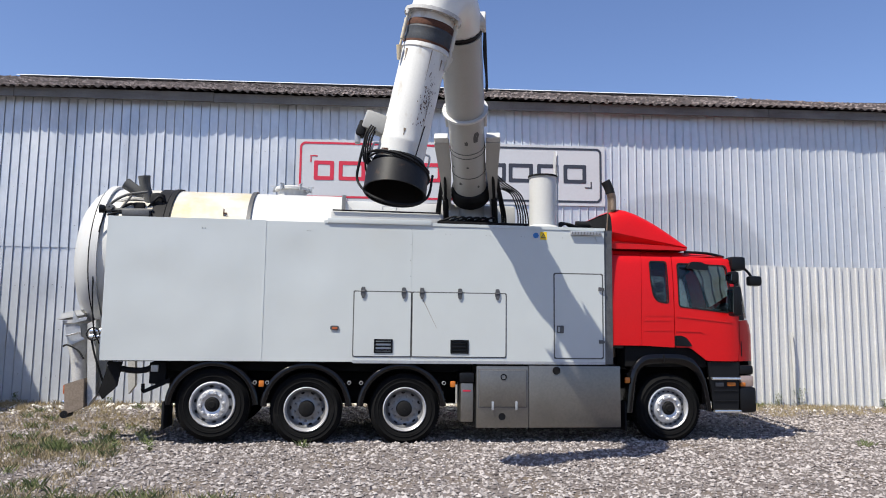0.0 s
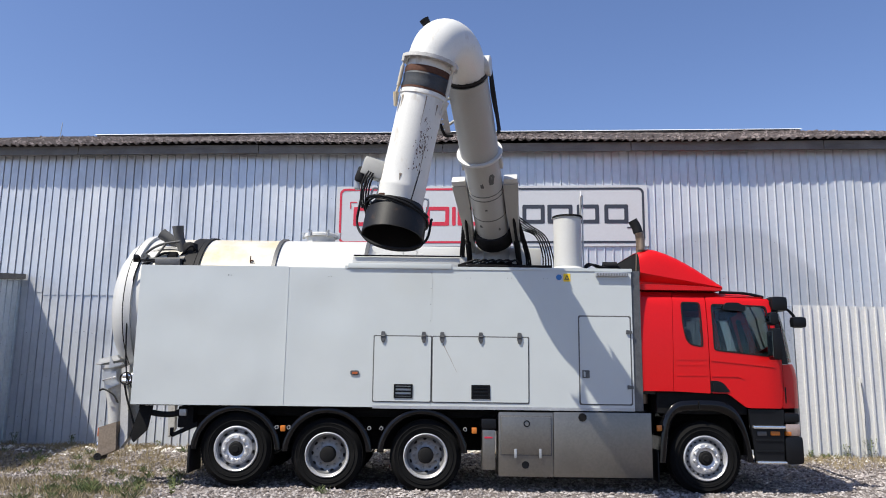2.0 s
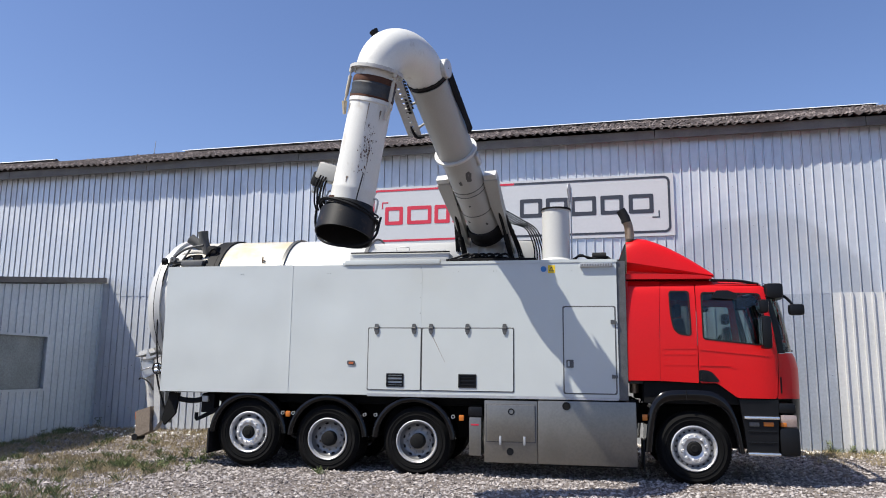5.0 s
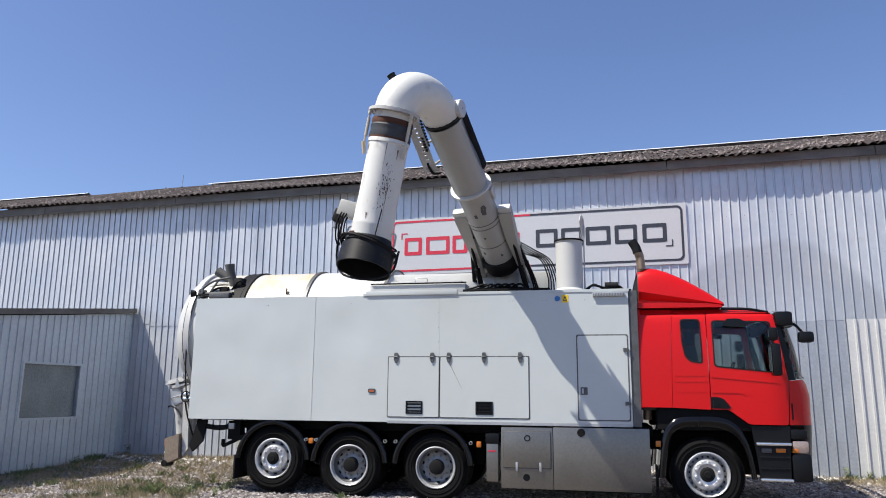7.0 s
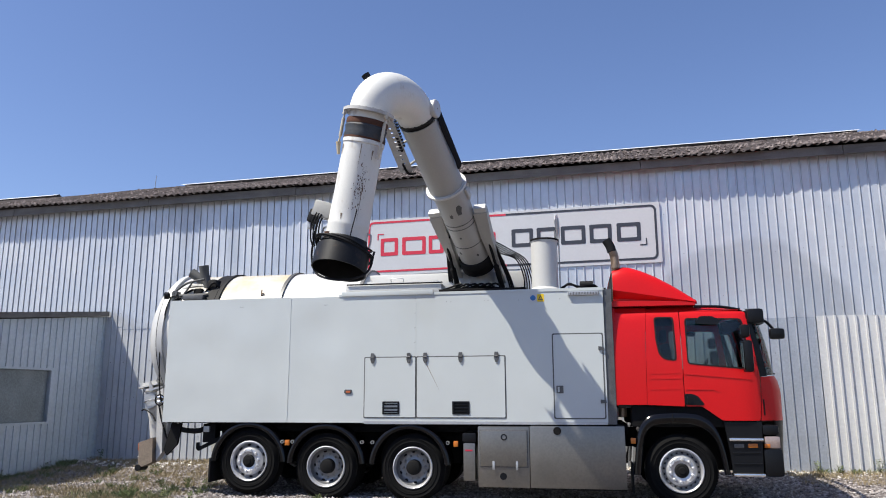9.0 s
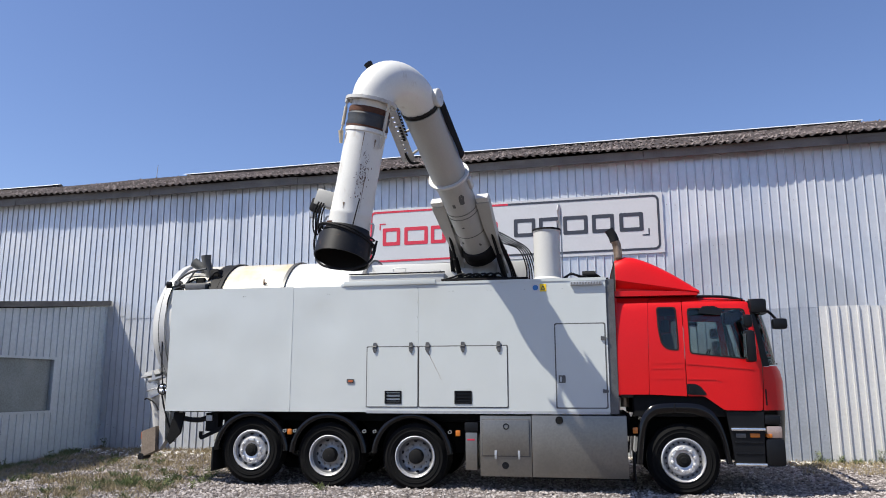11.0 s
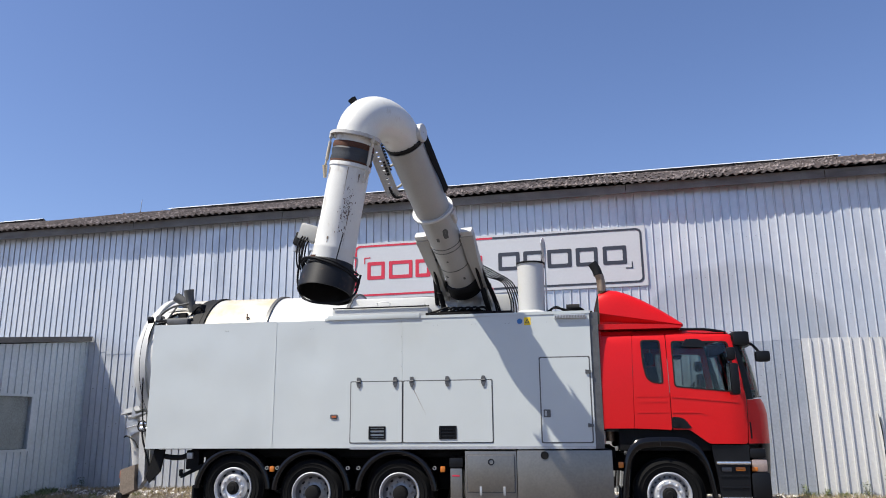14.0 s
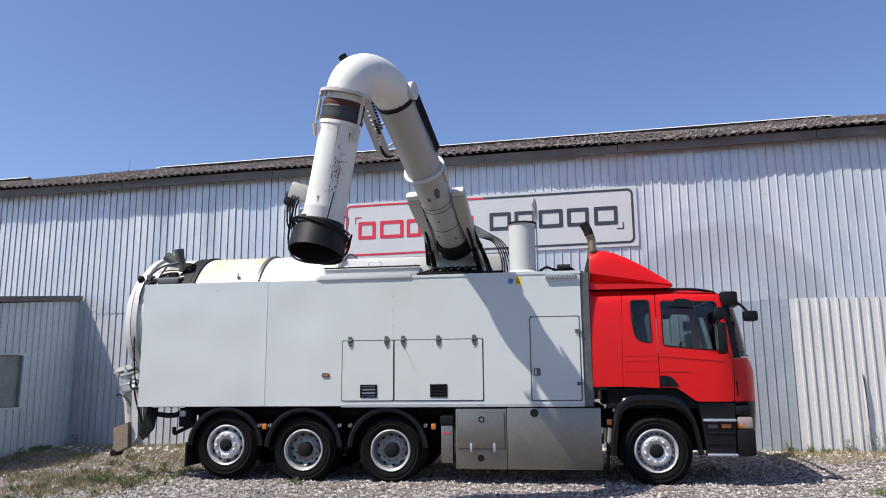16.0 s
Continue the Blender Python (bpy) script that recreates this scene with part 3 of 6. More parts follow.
spots = []
for _ in range(700):
    x, y = rng.uniform(-13.2, -8.0), rng.uniform(-4.5, 4.3)
    if noise.noise((x * 0.7, y * 0.7, 7)) > -0.25:
        spots.append((x, y, rng.uniform(0.12, 0.4), rng.randint(25, 80)))
for _ in range(90):
    x = rng.uniform(-12.8, 9)
    spots.append((x, wall_line(x) - rng.uniform(0.02, 0.5), rng.uniform(0.1, 0.3), rng.randint(15, 50)))
for _ in range(110):
    spots.append((rng.uniform(2.4, 9), rng.uniform(2.6, 3.8), rng.uniform(0.15, 0.35), rng.randint(20, 60)))
for _ in range(40):
    spots.append((rng.gauss(-7.8, 0.7), rng.gauss(-3.7, 0.15), 0.3, 90))
for _ in range(30):
    spots.append((rng.gauss(-9.1, 0.5), rng.gauss(-0.5, 0.3), 0.25, 70))
for _ in range(50):
    spots.append((rng.uniform(2.6, 9), rng.gauss(3.45, 0.2), 0.25, 60))
blades("dry_grass", spots, 3, 0.10, M_GRASS, "thin dry yellow-green grass in the gravel")
spots = [(rng.uniform(-12.6, -8.0), rng.uniform(-4, 3.8), 0.10, rng.randint(20, 60)) for _ in range(70)]
spots += [(AX + rng.uniform(0.05, 0.25), rng.uniform(-2, 3.8), 0.12, 50) for _ in range(40)]
spots += [(rng.uniform(2, 8.5), rng.uniform(3.6, 3.85), 0.1, 40) for _ in range(26)]
spots += [(rng.gauss(-7.9, 0.7), rng.gauss(-3.75, 0.12), 0.2, 70) for _ in range(22)]
spots += [(rng.gauss(-9.0, 0.4), rng.gauss(-0.5, 0.25), 0.15, 60) for _ in range(16)]
spots += [(2.9, -0.6, 0.12, 60), (2.2, -2.4, 0.12, 50), (-8.0, 0.2, 0.12, 70), (-5.7, -0.25, 0.10, 40), (-8.3, -0.5, 0.12, 60)]
blades("weeds", spots, 5, 0.13, M_WEED, "small green weeds growing through the gravel", 0.8)

# ---- the truck ----
truck = thing("vacuum_truck", (-3.7, 1.22, 0), "red-cabbed suction excavator truck with grey box body and white boom", "truck")
YC, HALF = 1.225, 1.275


def side_y(s, w=0.0):
    return YC + s * (HALF - w)


# wheels
def tyre_geo(width):
    pr = [(0.03, 0.333), (0.0, 0.375), (0.0, 0.40), (-0.006, 0.405), (-0.006, 0.415), (0.0, 0.42), (0.0, 0.46), (-0.004, 0.465), (0.006, 0.475), (0.03, 0.515), (0.055, 0.532), (width * 0.3, 0.537), (width * 0.7, 0.537), (width - 0.055, 0.532), (width - 0.03, 0.515), (width, 0.46), (width, 0.40), (width - 0.03, 0.333)]
    return Geo().lathe((0, 0, 0), (0, 1, 0), pr, 56)


def tread_geo(width):
    g = Geo()
    for k in range(72):
        a = 2 * math.pi * k / 72
        for y0, y1 in ((0.03, width * 0.36), (width * 0.40, width * 0.60), (width * 0.64, width - 0.03)):
            g.box((-0.016, y0, 0.528), (0.016, y1, 0.540), 0, Matrix.Rotation(a, 4, "Y"))
    return g


def hand_hole(r, wide, depth):
    """A dark opening in the rim face."""
    ring = [Vector((r * math.cos(q), 0, r * wide * math.sin(q))) for q in [2 * math.pi * j / 10 for j in range(10)]]
    return Geo().loft([ring, [p + Vector((0, depth, 0)) for p in ring]], True, True)


TYRE_S, TYRE_D = tyre_geo(0.31).mesh("tyre", M_TYRE, 40), tyre_geo(0.60).mesh("tyre", M_TYRE, 40)
TREAD_S, TREAD_D = tread_geo(0.31).mesh("tread", M_TYRE), tread_geo(0.60).mesh("tread", M_TYRE)
RIM_S = Geo().lathe((0, 0, 0), (0, 1, 0), [(0.03, 0.357), (0.005, 0.352), (0.0, 0.340), (0.012, 0.325), (0.05, 0.312), (0.085, 0.303)], 48).mesh("rim", M_RIM, 40)
RIM_D = Geo().lathe((0, 0, 0), (0, 1, 0), [(0.03, 0.357), (0.005, 0.352), (0.0, 0.340), (0.012, 0.325), (0.045, 0.318), (0.06, 0.305)], 48).mesh("rim", M_RIM, 40)
FACE_S = Geo().lathe((0, 0, 0), (0, 1, 0), [(0.060, 0.250), (0.02, 0.228), (0.004, 0.212), (0.0, 0.165), (0.012, 0.150), (0.014, 0.105)], 48).mesh("rim_face", M_RIM, 40)
# recess of the bright rim, its shade painted in with the darker metal
DISH_S = Geo().lathe((0, 0, 0), (0, 1, 0), [(0.085, 0.303), (0.080, 0.290), (0.072, 0.262), (0.060, 0.250)], 48).mesh("dish", M_RIM_DULL, 40)
DISH_D = Geo().lathe((0, 0, 0), (0, 1, 0), [(0.06, 0.305), (0.11, 0.295), (0.15, 0.270), (0.165, 0.235), (0.160, 0.150), (0.15, 0.12)], 48).mesh("dish", M_RIM_DULL, 40)
HOLE_S = hand_hole(0.014, 1.3, 0.012).mesh("hand_hole", M_CHASSIS)
HOLE_R = hand_hole(0.019, 1.7, 0.012).mesh("hand_hole", M_CHASSIS)
HOLE_D = hand_hole(0.020, 1.6, 0.014).mesh("hand_hole", M_CHASSIS)
HUB_S = Geo().lathe((0, -0.035, 0), (0, 1, 0), [(0, 0.001), (0, 0.05), (0.012, 0.058), (0.015, 0.090), (0.03, 0.108), (0.06, 0.122)], 24).mesh("hub", M_CHASSIS, 30)
HUB_D = Geo().lathe((0, 0.02, 0), (0, 1, 0), [(0, 0.001), (0, 0.09), (0.012, 0.118), (0.05, 0.126), (0.14, 0.130)], 24).mesh("hub", M_CHASSIS, 30)
NUT = Geo().lathe((0, -0.025, 0), (0, 1, 0), [(0, 0.001), (0, 0.018), (0.012, 0.030), (0.03, 0.033)], 10).mesh("nut", M_RIM)
NUT_D = Geo().lathe((0, -0.025, 0), (0, 1, 0), [(0, 0.001), (0, 0.012), (0.01, 0.018), (0.03, 0.021)], 6).mesh("nut", M_RIM_DULL)


SHRINK = Matrix.Diagonal((0.94, 1, 0.94, 1))


def wheel(at, s, dual, turn):
    m = pose(*at) @ (Matrix.Identity(4) if s < 0 else pose(0, 0, 0, 0, 0, 180)) @ Matrix.Rotation(turn, 4, "Y")
    w = part("wheel", TYRE_D if dual else TYRE_S, None, truck, "drive wheel with a deep dull rim" if dual else "wheel with a bright silver rim", m)
    w.name = "wheel"
    for name, data in (("tread", TREAD_D if dual else TREAD_S), ("rim", RIM_D if dual else RIM_S), ("hub", HUB_D if dual else HUB_S)) + ((("dish", DISH_D),) if dual else (("dish", DISH_S), ("rim_face", FACE_S))):
        part(name, data, None, w, m=m if name == "tread" else m @ SHRINK)
    for k in range(10):
        a = 2 * math.pi * (k + 0.5) / 10
        rad, y = (0.195, 0.158) if dual else (0.182, 0.0)
        part("nut", NUT_D if dual else NUT, None, w, m=m @ SHRINK @ pose(rad * math.cos(a), y, rad * math.sin(a)))
    n, rad, y = (10, 0.258, 0.148) if dual else (20 if at[0] > -1 else 10, 0.276, 0.066)
    for k in range(n):
        a = 2 * math.pi * k / n
        part("hand_hole", HOLE_D if dual else HOLE_S if at[0] > -1 else HOLE_R, None, w, m=m @ SHRINK @ Matrix.Rotation(-a, 4, "Y") @ pose(rad, y, 0))


for s in (-1, 1):
    for x, z, dual, turn in ((0.0, 0.515, False, 0.1), (-4.21, 0.50, True, 0.25), (-5.69, 0.50, True, 0.05), (-7.06, 0.575, False, 0.2)):
        wheel((x, 0.03 if s < 0 else 2.42, z), s, dual, turn)
for x, z in ((0.0, 0.515), (-4.26, 0.515), (-5.69, 0.515), (-7.06, 0.575)):
    part("axle", Geo().sweep([(x, 0.5, z), (x, 1.95, z)], 0.09, 12), M_CHASSIS, truck)

# chassis
for y in (0.78, 1.58):
    part("chassis_rail", Geo().box((-7.95, y, 0.82), (1.0, y + 0.09, 1.1), 0.008), M_CHASSIS, truck)
part("underbody", Geo().box((-8.0, 0.35, 1.05), (-0.75, 2.1, 1.2), 0.02).box((-7.9, 0.95, 0.50), (-3.3, 1.5, 1.06), 0.02), M_CHASSIS, truck)
part("air_tank", Geo().lathe((-3.05, 1.2, 0.75), (1, 0, 0), [(0, 0.02), (0.02, 0.2), (1.9, 0.2), (1.92, 0.02)], 20), M_CHASSIS, truck)
part("gearbox", Geo().box((-0.6, 0.85, 0.45), (1.0, 1.6, 1.2), 0.06), M_CHASSIS, truck)


def arch(x, z, r, a0, a1, y0, y1, thick=0.02, lip=0.05):
    g, rows = Geo(), []
    for k in range(21):
        a = radians(a0 + (a1 - a0) * k / 20)
        c, s_ = math.cos(a), math.sin(a)
        k_ = 1 if y1 > y0 else -1
        prof = [(y0 + k_ * (0.035 - 0.045 * math.sin(t)), r - lip * math.cos(t)) for t in [math.pi * j / 8 for j in range(9)]]
        prof += [(y0 + k_ * 0.08, r + lip - 0.005), (y1, r + thick), (y1, r), (y0 + k_ * 0.07, r + 0.01), (y0 + k_ * 0.045, r - lip)]
        rows.append([(x + q * c, y, z + q * s_) for y, q in prof])
    return g.loft(rows, True, True)


for s in (-1, 1):
    y0, y1 = (-0.02, 0.55) if s < 0 else (2.47, 1.9)
    for x, z in ((-4.26, 0.50), (-5.69, 0.50), (-7.06, 0.52)):
        part("mudguard", arch(x, z + 0.03, 0.630, 2, 178, y0, y1), M_GUARD, truck)
    part("mud_flap", Geo().box((-7.76, min(y0, y1), 0.22), (-7.73, max(y0, y1), 0.62), 0.004), M_RUBBER, truck)
    yy = -0.03 if s < 0 else 2.48
    for x in (-6.45, -6.27, -5.06, -4.88, -3.62):
        part("rubber_stop", Geo().lathe((x, yy, 0.90), (0, -s, 0), [(0, 0.02), (0.0, 0.028), (0.06, 0.028)], 10), M_TRIM, truck)
    for x, z in ((-6.39, 0.88), (-3.52, 0.88), (-0.74, 0.95)):
        part("side_marker", Geo().box((x, yy - 0.02, z - 0.04), (x + 0.075, yy + 0.03, z + 0.05), 0.012), M_AMBER, truck, "amber side marker lamp")

# box body
SIDE = -0.05


def on_side(s, lift=0.0):
    return lambda a, b, d: (a, side_y(s, d - lift), b)


def dented(s):
    def place(a, b, d):
        bulge = 0.014 * noise.noise((a * 0.9, b * 1.2, 2.0 + s)) + 0.004 * noise.noise((a * 2.6, b * 2.2, 5.0 + s)) + 0.012 * math.exp(-((a + 5.9) ** 2 + (b - 2.7) ** 2) / 0.2)
        edge = min(1, min(abs(a + 8.66), abs(a + 6.37), abs(a + 4.14), abs(a + 1.07), abs(b - 1.21), abs(b - 3.33)) / 0.25)
        edge *= min(1, max(0, (-5.15 - a) / 0.5))
        return (a, side_y(s, d + bulge * edge), b)
    return place


for s in (-1, 1):
    for x0, x1, z1 in ((-8.66, -6.371, 3.335), (-6.369, -4.141, 3.325)):
        p = part("side_panel", Geo().sheet(rect(x0, 1.215, x1, z1, 0.01), (), dented(s), 0.04, 0.15), M_BODY, truck, "large grey-white side panel with shallow dents")
        if x1 < -6:
            part("seam_strip", Geo().sheet(rect(x1 - 0.006, 1.22, x1 + 0.008, z1 - 0.01), (), on_side(s, 0.004), 0.006, 0), M_BODY, p)
            continue
        for k in range(9):
            z = 1.3 + k * 0.245
            part("rivet", Geo().lathe((x1 - 0.02, side_y(s, 0.002), z), (0, s, 0), [(0, 0.009), (0.006, 0.004)], 6), M_DARKSTEEL, p)
    # front section with openings for the flaps and the door
    cut = [rect(-5.02 + 0.89, 1.30, -2.66, 2.285), rect(-1.89, 1.29, -1.10, 2.62)]
    part("side_panel", Geo().sheet(rect(-4.139, 1.215, -1.065, 3.325, 0.01), cut, on_side(s), 0.04, 0.3), M_BODY, truck, "grey-white side panel with flap and door openings")
    # flaps
    for x0, x1, hx, vx in ((-5.01, -4.15, (-4.88, -4.26), (-4.69, -4.43)), (-4.12, -2.67, (-3.98, -3.39, -2.80), (-3.52, -3.26))):
        lift = 0.012
        f = part("flap_door", Geo().sheet(rect(x0, 1.305, x1, 2.275, 0.02), [rect(vx[0], 1.36, vx[1], 1.55)], on_side(s, lift), 0.03, 0), M_BODY, truck, "grey hinged flap door with a black vent")
        part("seal", Geo().sheet(rect(x0 - 0.018, 1.29, x1 + 0.018, 2.292, 0.02), [rect(x0 + 0.02, 1.33, x1 - 0.02, 2.25)], on_side(s, 0.004), 0.008, 0), M_SEAM, f)
        for h in hx:
            hg = Geo().sheet(rounded([(h - 0.016, 2.18), (h + 0.016, 2.18), (h + 0.04, 2.25), (h + 0.028, 2.35), (h - 0.028, 2.35), (h - 0.04, 2.25)], 0.015), (), on_side(s, 0.03), 0.02, 0)
            hg.lathe((h - 0.035, side_y(s, -0.03), 2.28), (1, 0, 0), [(0, 0.002), (0, 0.012), (0.06, 0.012), (0.06, 0.002)], 8)
            part("hinge", hg, M_DARKSTEEL, f)
        vg = Geo().sheet(rect(vx[0] - 0.012, 1.35, vx[1] + 0.012, 1.56, 0.01), [rect(vx[0] + 0.015, 1.375, vx[1] - 0.015, 1.535)], on_side(s, 0.022), 0.05, 0)
        for z in (1.40, 1.455, 1.51):
            vg.box((vx[0], min(side_y(s, -0.014), side_y(s, 0.02)), z - 0.016), (vx[1], max(side_y(s, -0.014), side_y(s, 0.02)), z + 0.010), 0.004)
        vg.sheet(rect(vx[0], 1.36, vx[1], 1.55), (), on_side(s, -0.022), 0.01, 0)
        part("vent", vg, M_PLASTIC, f, "black louvred vent")
    d = part("access_door", Geo().sheet(rect(-1.88, 1.30, -1.11, 2.61, 0.03), (), on_side(s, 0.008), 0.03, 0), M_BODY, truck, "tall grey-white access door")
    part("seal", Geo().sheet(rect(-1.90, 1.28, -1.09, 2.63, 0.03), [rect(-1.86, 1.32, -1.13, 2.59, 0.03)], on_side(s, 0.003), 0.008, 0), M_SEAM, d)
    part("paddle_latch", Geo().sheet(rect(-1.85, 1.68, -1.74, 1.80, 0.01), [rect(-1.83, 1.70, -1.80, 1.78)], on_side(s, 0.016), 0.012, 0).sheet(rect(-1.80, 1.71, -1.76, 1.77, 0.01), (), on_side(s, 0.026), 0.02, 0), M_DARKSTEEL, d)
    for z in (1.55, 2.38):
        part("hinge", Geo().sheet(rounded([(-1.17, z - 0.03), (-1.08, z - 0.02), (-1.08, z + 0.02), (-1.17, z + 0.035)], 0.01), (), on_side(s, 0.03), 0.024, 0), M_DARKSTEEL, d)
    part("bottom_rail", Geo().sheet(rect(-5.02, 1.195, -1.07, 1.24), (), on_side(s, 0.006), 0.05, 0), M_TRIM, truck)
    part("top_rail", Geo().sheet(rect(-5.5, 3.315, -1.05, 3.36, 0.005), (), on_side(s, 0.01), 0.06, 0), M_BODY, truck)
    part("corner_post", Geo().sheet(rect(-1.062, 1.2, -0.93, 3.33), (), on_side(s, -0.02), 0.06, 0), M_DARKSTEEL, truck)
    rf = part("side_reflector", Geo().sheet(rect(-5.365, 1.685, -5.235, 1.755, 0.025), (), on_side(s, 0.015), 0.015, 0), M_DARKSTEEL, truck, "amber reflector in a dark holder")
    part("lens", Geo().sheet(rect(-5.335, 1.70, -5.255, 1.735, 0.012), (), on_side(s, 0.02), 0.008, 0), M_TAIL, rf)
    de = part("drip_edge", Geo().box((-1.62, min(side_y(s, -0.05), side_y(s, 0.0)), 3.235), (-1.12, max(side_y(s, -0.05), side_y(s, 0.0)), 3.295), 0.006), M_TRIM, truck, "grey slotted vent strip")
    for k in range(20):
        part("slot", Geo().box((-1.605 + k * 0.0245, min(side_y(s, -0.052), side_y(s, -0.04)), 3.245), (-1.593 + k * 0.0245, max(side_y(s, -0.052), side_y(s, -0.04)), 3.285), 0), M_SEAM, de)
    for x in (-1.55, -1.16):
        part("bracket", Geo().sheet(rounded([(x - 0.06, 3.235), (x + 0.03, 3.235), (x + 0.0, 3.13), (x - 0.02, 3.13)], 0.01), (), on_side(s, 0.008), 0.006, 0), M_BODY, de)
for x in (-7.3, -7.26, -5.75, -5.71, -3.62, -3.55, -2.98, -2.92, -2.42, -2.36, -1.75):
    part("rivet", Geo().lathe((x, side_y(-1, 0.002), 3.19), (0, -1, 0), [(0, 0.008), (0.005, 0.004)], 6), M_DARKSTEEL, truck)
part("front_bulkhead", Geo().box((-1.02, 0.0, 1.2), (-0.975, 2.45, 3.33), 0.005), M_TRIM, truck)
part("rear_bulkhead", Geo().box((-8.64, 0.0, 1.2), (-8.58, 2.45, 1.7), 0.005), M_BODY, truck)
part("deck", Geo().box((-5.1, 0.0, 3.29), (-1.0, 2.45, 3.325), 0.004), M_TRIM, truck)
part("roof_lip", Geo().box((-5.45, -0.075, 3.32), (-3.85, -0.02, 3.40), 0.006), M_BODY, truck)
part("body_floor", Geo().box((-8.6, 0.0, 1.2), (-1.0, 2.45, 1.23), 0.004), M_CHASSIS, truck)

# decals on the side
part("blue_decal", Geo().sheet(rect(-2.235, 3.155, -2.13, 3.275, 0.008), (), on_side(-1, 0.003), 0.002, 0), M_SIGN, truck, "white decal with a blue disc")
part("blue_disc", Geo().sheet([(-2.183 + 0.045 * math.cos(k * 0.3927), 3.215 + 0.045 * math.sin(k * 0.3927)) for k in range(16)], (), on_side(-1, 0.006), 0.002, 0), M_BLUE, truck)
part("warning_decal", Geo().sheet(rect(-2.115, 3.150, -2.005, 3.275, 0.008), (), on_side(-1, 0.003), 0.002, 0), M_YELLOW, truck, "yellow warning decal with a black triangle")
part("warning_triangle", Geo().sheet([(-2.10, 3.18), (-2.02, 3.18), (-2.06, 3.255)], [[(-2.083, 3.19), (-2.037, 3.19), (-2.06, 3.235)]], on_side(-1, 0.006), 0.002, 0), M_SIGN_DARK, truck)
part("rust_scratch", Geo().sheet([(-3.99, 2.245), (-3.965, 2.16), (-3.75, 1.74), (-3.748, 1.741), (-3.957, 2.165)], (), on_side(-1, 0.0145), 0.001, 0), M_BROWN, truck)

# silo tank
TY, TZ, TR = 1.22, 2.74, 1.20
shell = [(0.0, TR), (3.9, TR)]
part("silo_tank", Geo().lathe((-8.60, TY, TZ), (1, 0, 0), [(0, TR), (1.95, TR)], 64), M_STAINED, truck, "white tank shell with yellowish stains")
part("tank_rim", Geo().lathe((-8.87, TY, TZ), (1, 0, 0), [(0, TR), (0.27, TR)], 64), M_WHITE, truck)
part("silo_tank_front", Geo().lathe((-6.65, TY, TZ), (1, 0, 0), [(0, TR - 0.001), (1.45, TR - 0.001), (1.55, TR - 0.1), (1.62, 0.05)], 64), M_WHITE, truck)
for x, w, m in ((-7.92, 0.07, M_RUBBER), (-6.70, 0.06, M_DARKSTEEL), (-5.25, 0.06, M_DARKSTEEL)):
    part("tank_band", Geo().lathe((x, TY, TZ), (1, 0, 0), [(0, TR), (0, TR + 0.03), (w, TR + 0.03), (w, TR)], 64), m, truck)
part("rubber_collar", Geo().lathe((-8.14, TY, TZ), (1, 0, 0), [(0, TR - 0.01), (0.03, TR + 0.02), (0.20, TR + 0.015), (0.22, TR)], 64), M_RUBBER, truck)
part("rear_door", Geo().lathe((-8.86, TY, TZ), (-1, 0, 0), [(0, TR), (0.10, TR - 0.02), (0.22, TR - 0.09), (0.34, TR - 0.24), (0.44, TR - 0.5), (0.50, TR - 0.85), (0.51, 0.02)], 64), M_WHITE, truck, "white dished tank door")
part("door_flange", Geo().lathe((-8.90, TY, TZ), (1, 0, 0), [(0, TR), (0, TR + 0.05), (0.10, TR + 0.05), (0.10, TR)], 64), M_WHITE, truck)
part("door_seal", Geo().lathe((-8.925, TY, TZ), (1, 0, 0), [(0, TR - 0.01), (0, TR + 0.03), (0.02, TR + 0.03), (0.02, TR - 0.01)], 64), M_RUBBER, truck)
mw = part("manway", Geo().lathe((-6.1, TY, TZ + TR - 0.02), (0, 0, 1), [(0, 0.24), (0.10, 0.24), (0.10, 0.29), (0.14, 0.29), (0.16, 0.27), (0.175, 0.05)], 32), M_WHITE, truck, "white round manway hatch")
for k in range(6):
    a = k * math.pi / 3
    part("clamp", Geo().box((-0.02, -0.02, -0.05), (0.02, 0.02, 0.06), 0.006).sweep([(-0.05, 0, 0.05), (0.05, 0, 0.05)], 0.012, 6), M_TRIM, mw, m=pose(-6.1 + 0.31 * math.cos(a), TY + 0.31 * math.sin(a), TZ + TR + 0.11, 0, 0, math.degrees(a)))
part("filling_flap", Geo().box((-7.055, 0.22, 3.42), (-7.04, 0.245, 3.53), 0.003).box((-7.055, 0.21, 3.45), (-7.0, 0.225, 3.47), 0.003), M_RUST, truck)

# rear fittings
for p in ([(-8.28, 0.60, 3.42), (-8.31, 0.60, 3.64), (-8.42, 0.58, 3.80), (-8.62, 0.56, 3.94)], [(-8.20, 0.48, 3.45), (-8.23, 0.46, 3.68), (-8.29, 0.44, 3.88), (-8.31, 0.42, 4.04)]):
    c = curve_points(p, 6)
    part("black_pipe", Geo().sweep(c, [0.072 + 0.020 * (k / (len(c) - 1)) ** 2 for k in range(len(c))], 16, False).sweep(c, [0.064 + 0.020 * (k / (len(c) - 1)) ** 2 for k in range(len(c))], 16, False), M_PIPE, truck, "dull grey flared air pipe")
for y, r in ((0.30, 0.02), (0.42, 0.025), (0.55, 0.03), (0.70, 0.025)):
    part("air_hose", Geo().sweep(curve_points([(-8.70, y, 3.42), (-8.45, y + 0.02, 3.58), (-8.25, y + 0.05, 3.50), (-8.05, y + 0.02, 3.70), (-7.95, y + 0.1, 3.62)], 5), r, 8), M_RUBBER, truck)
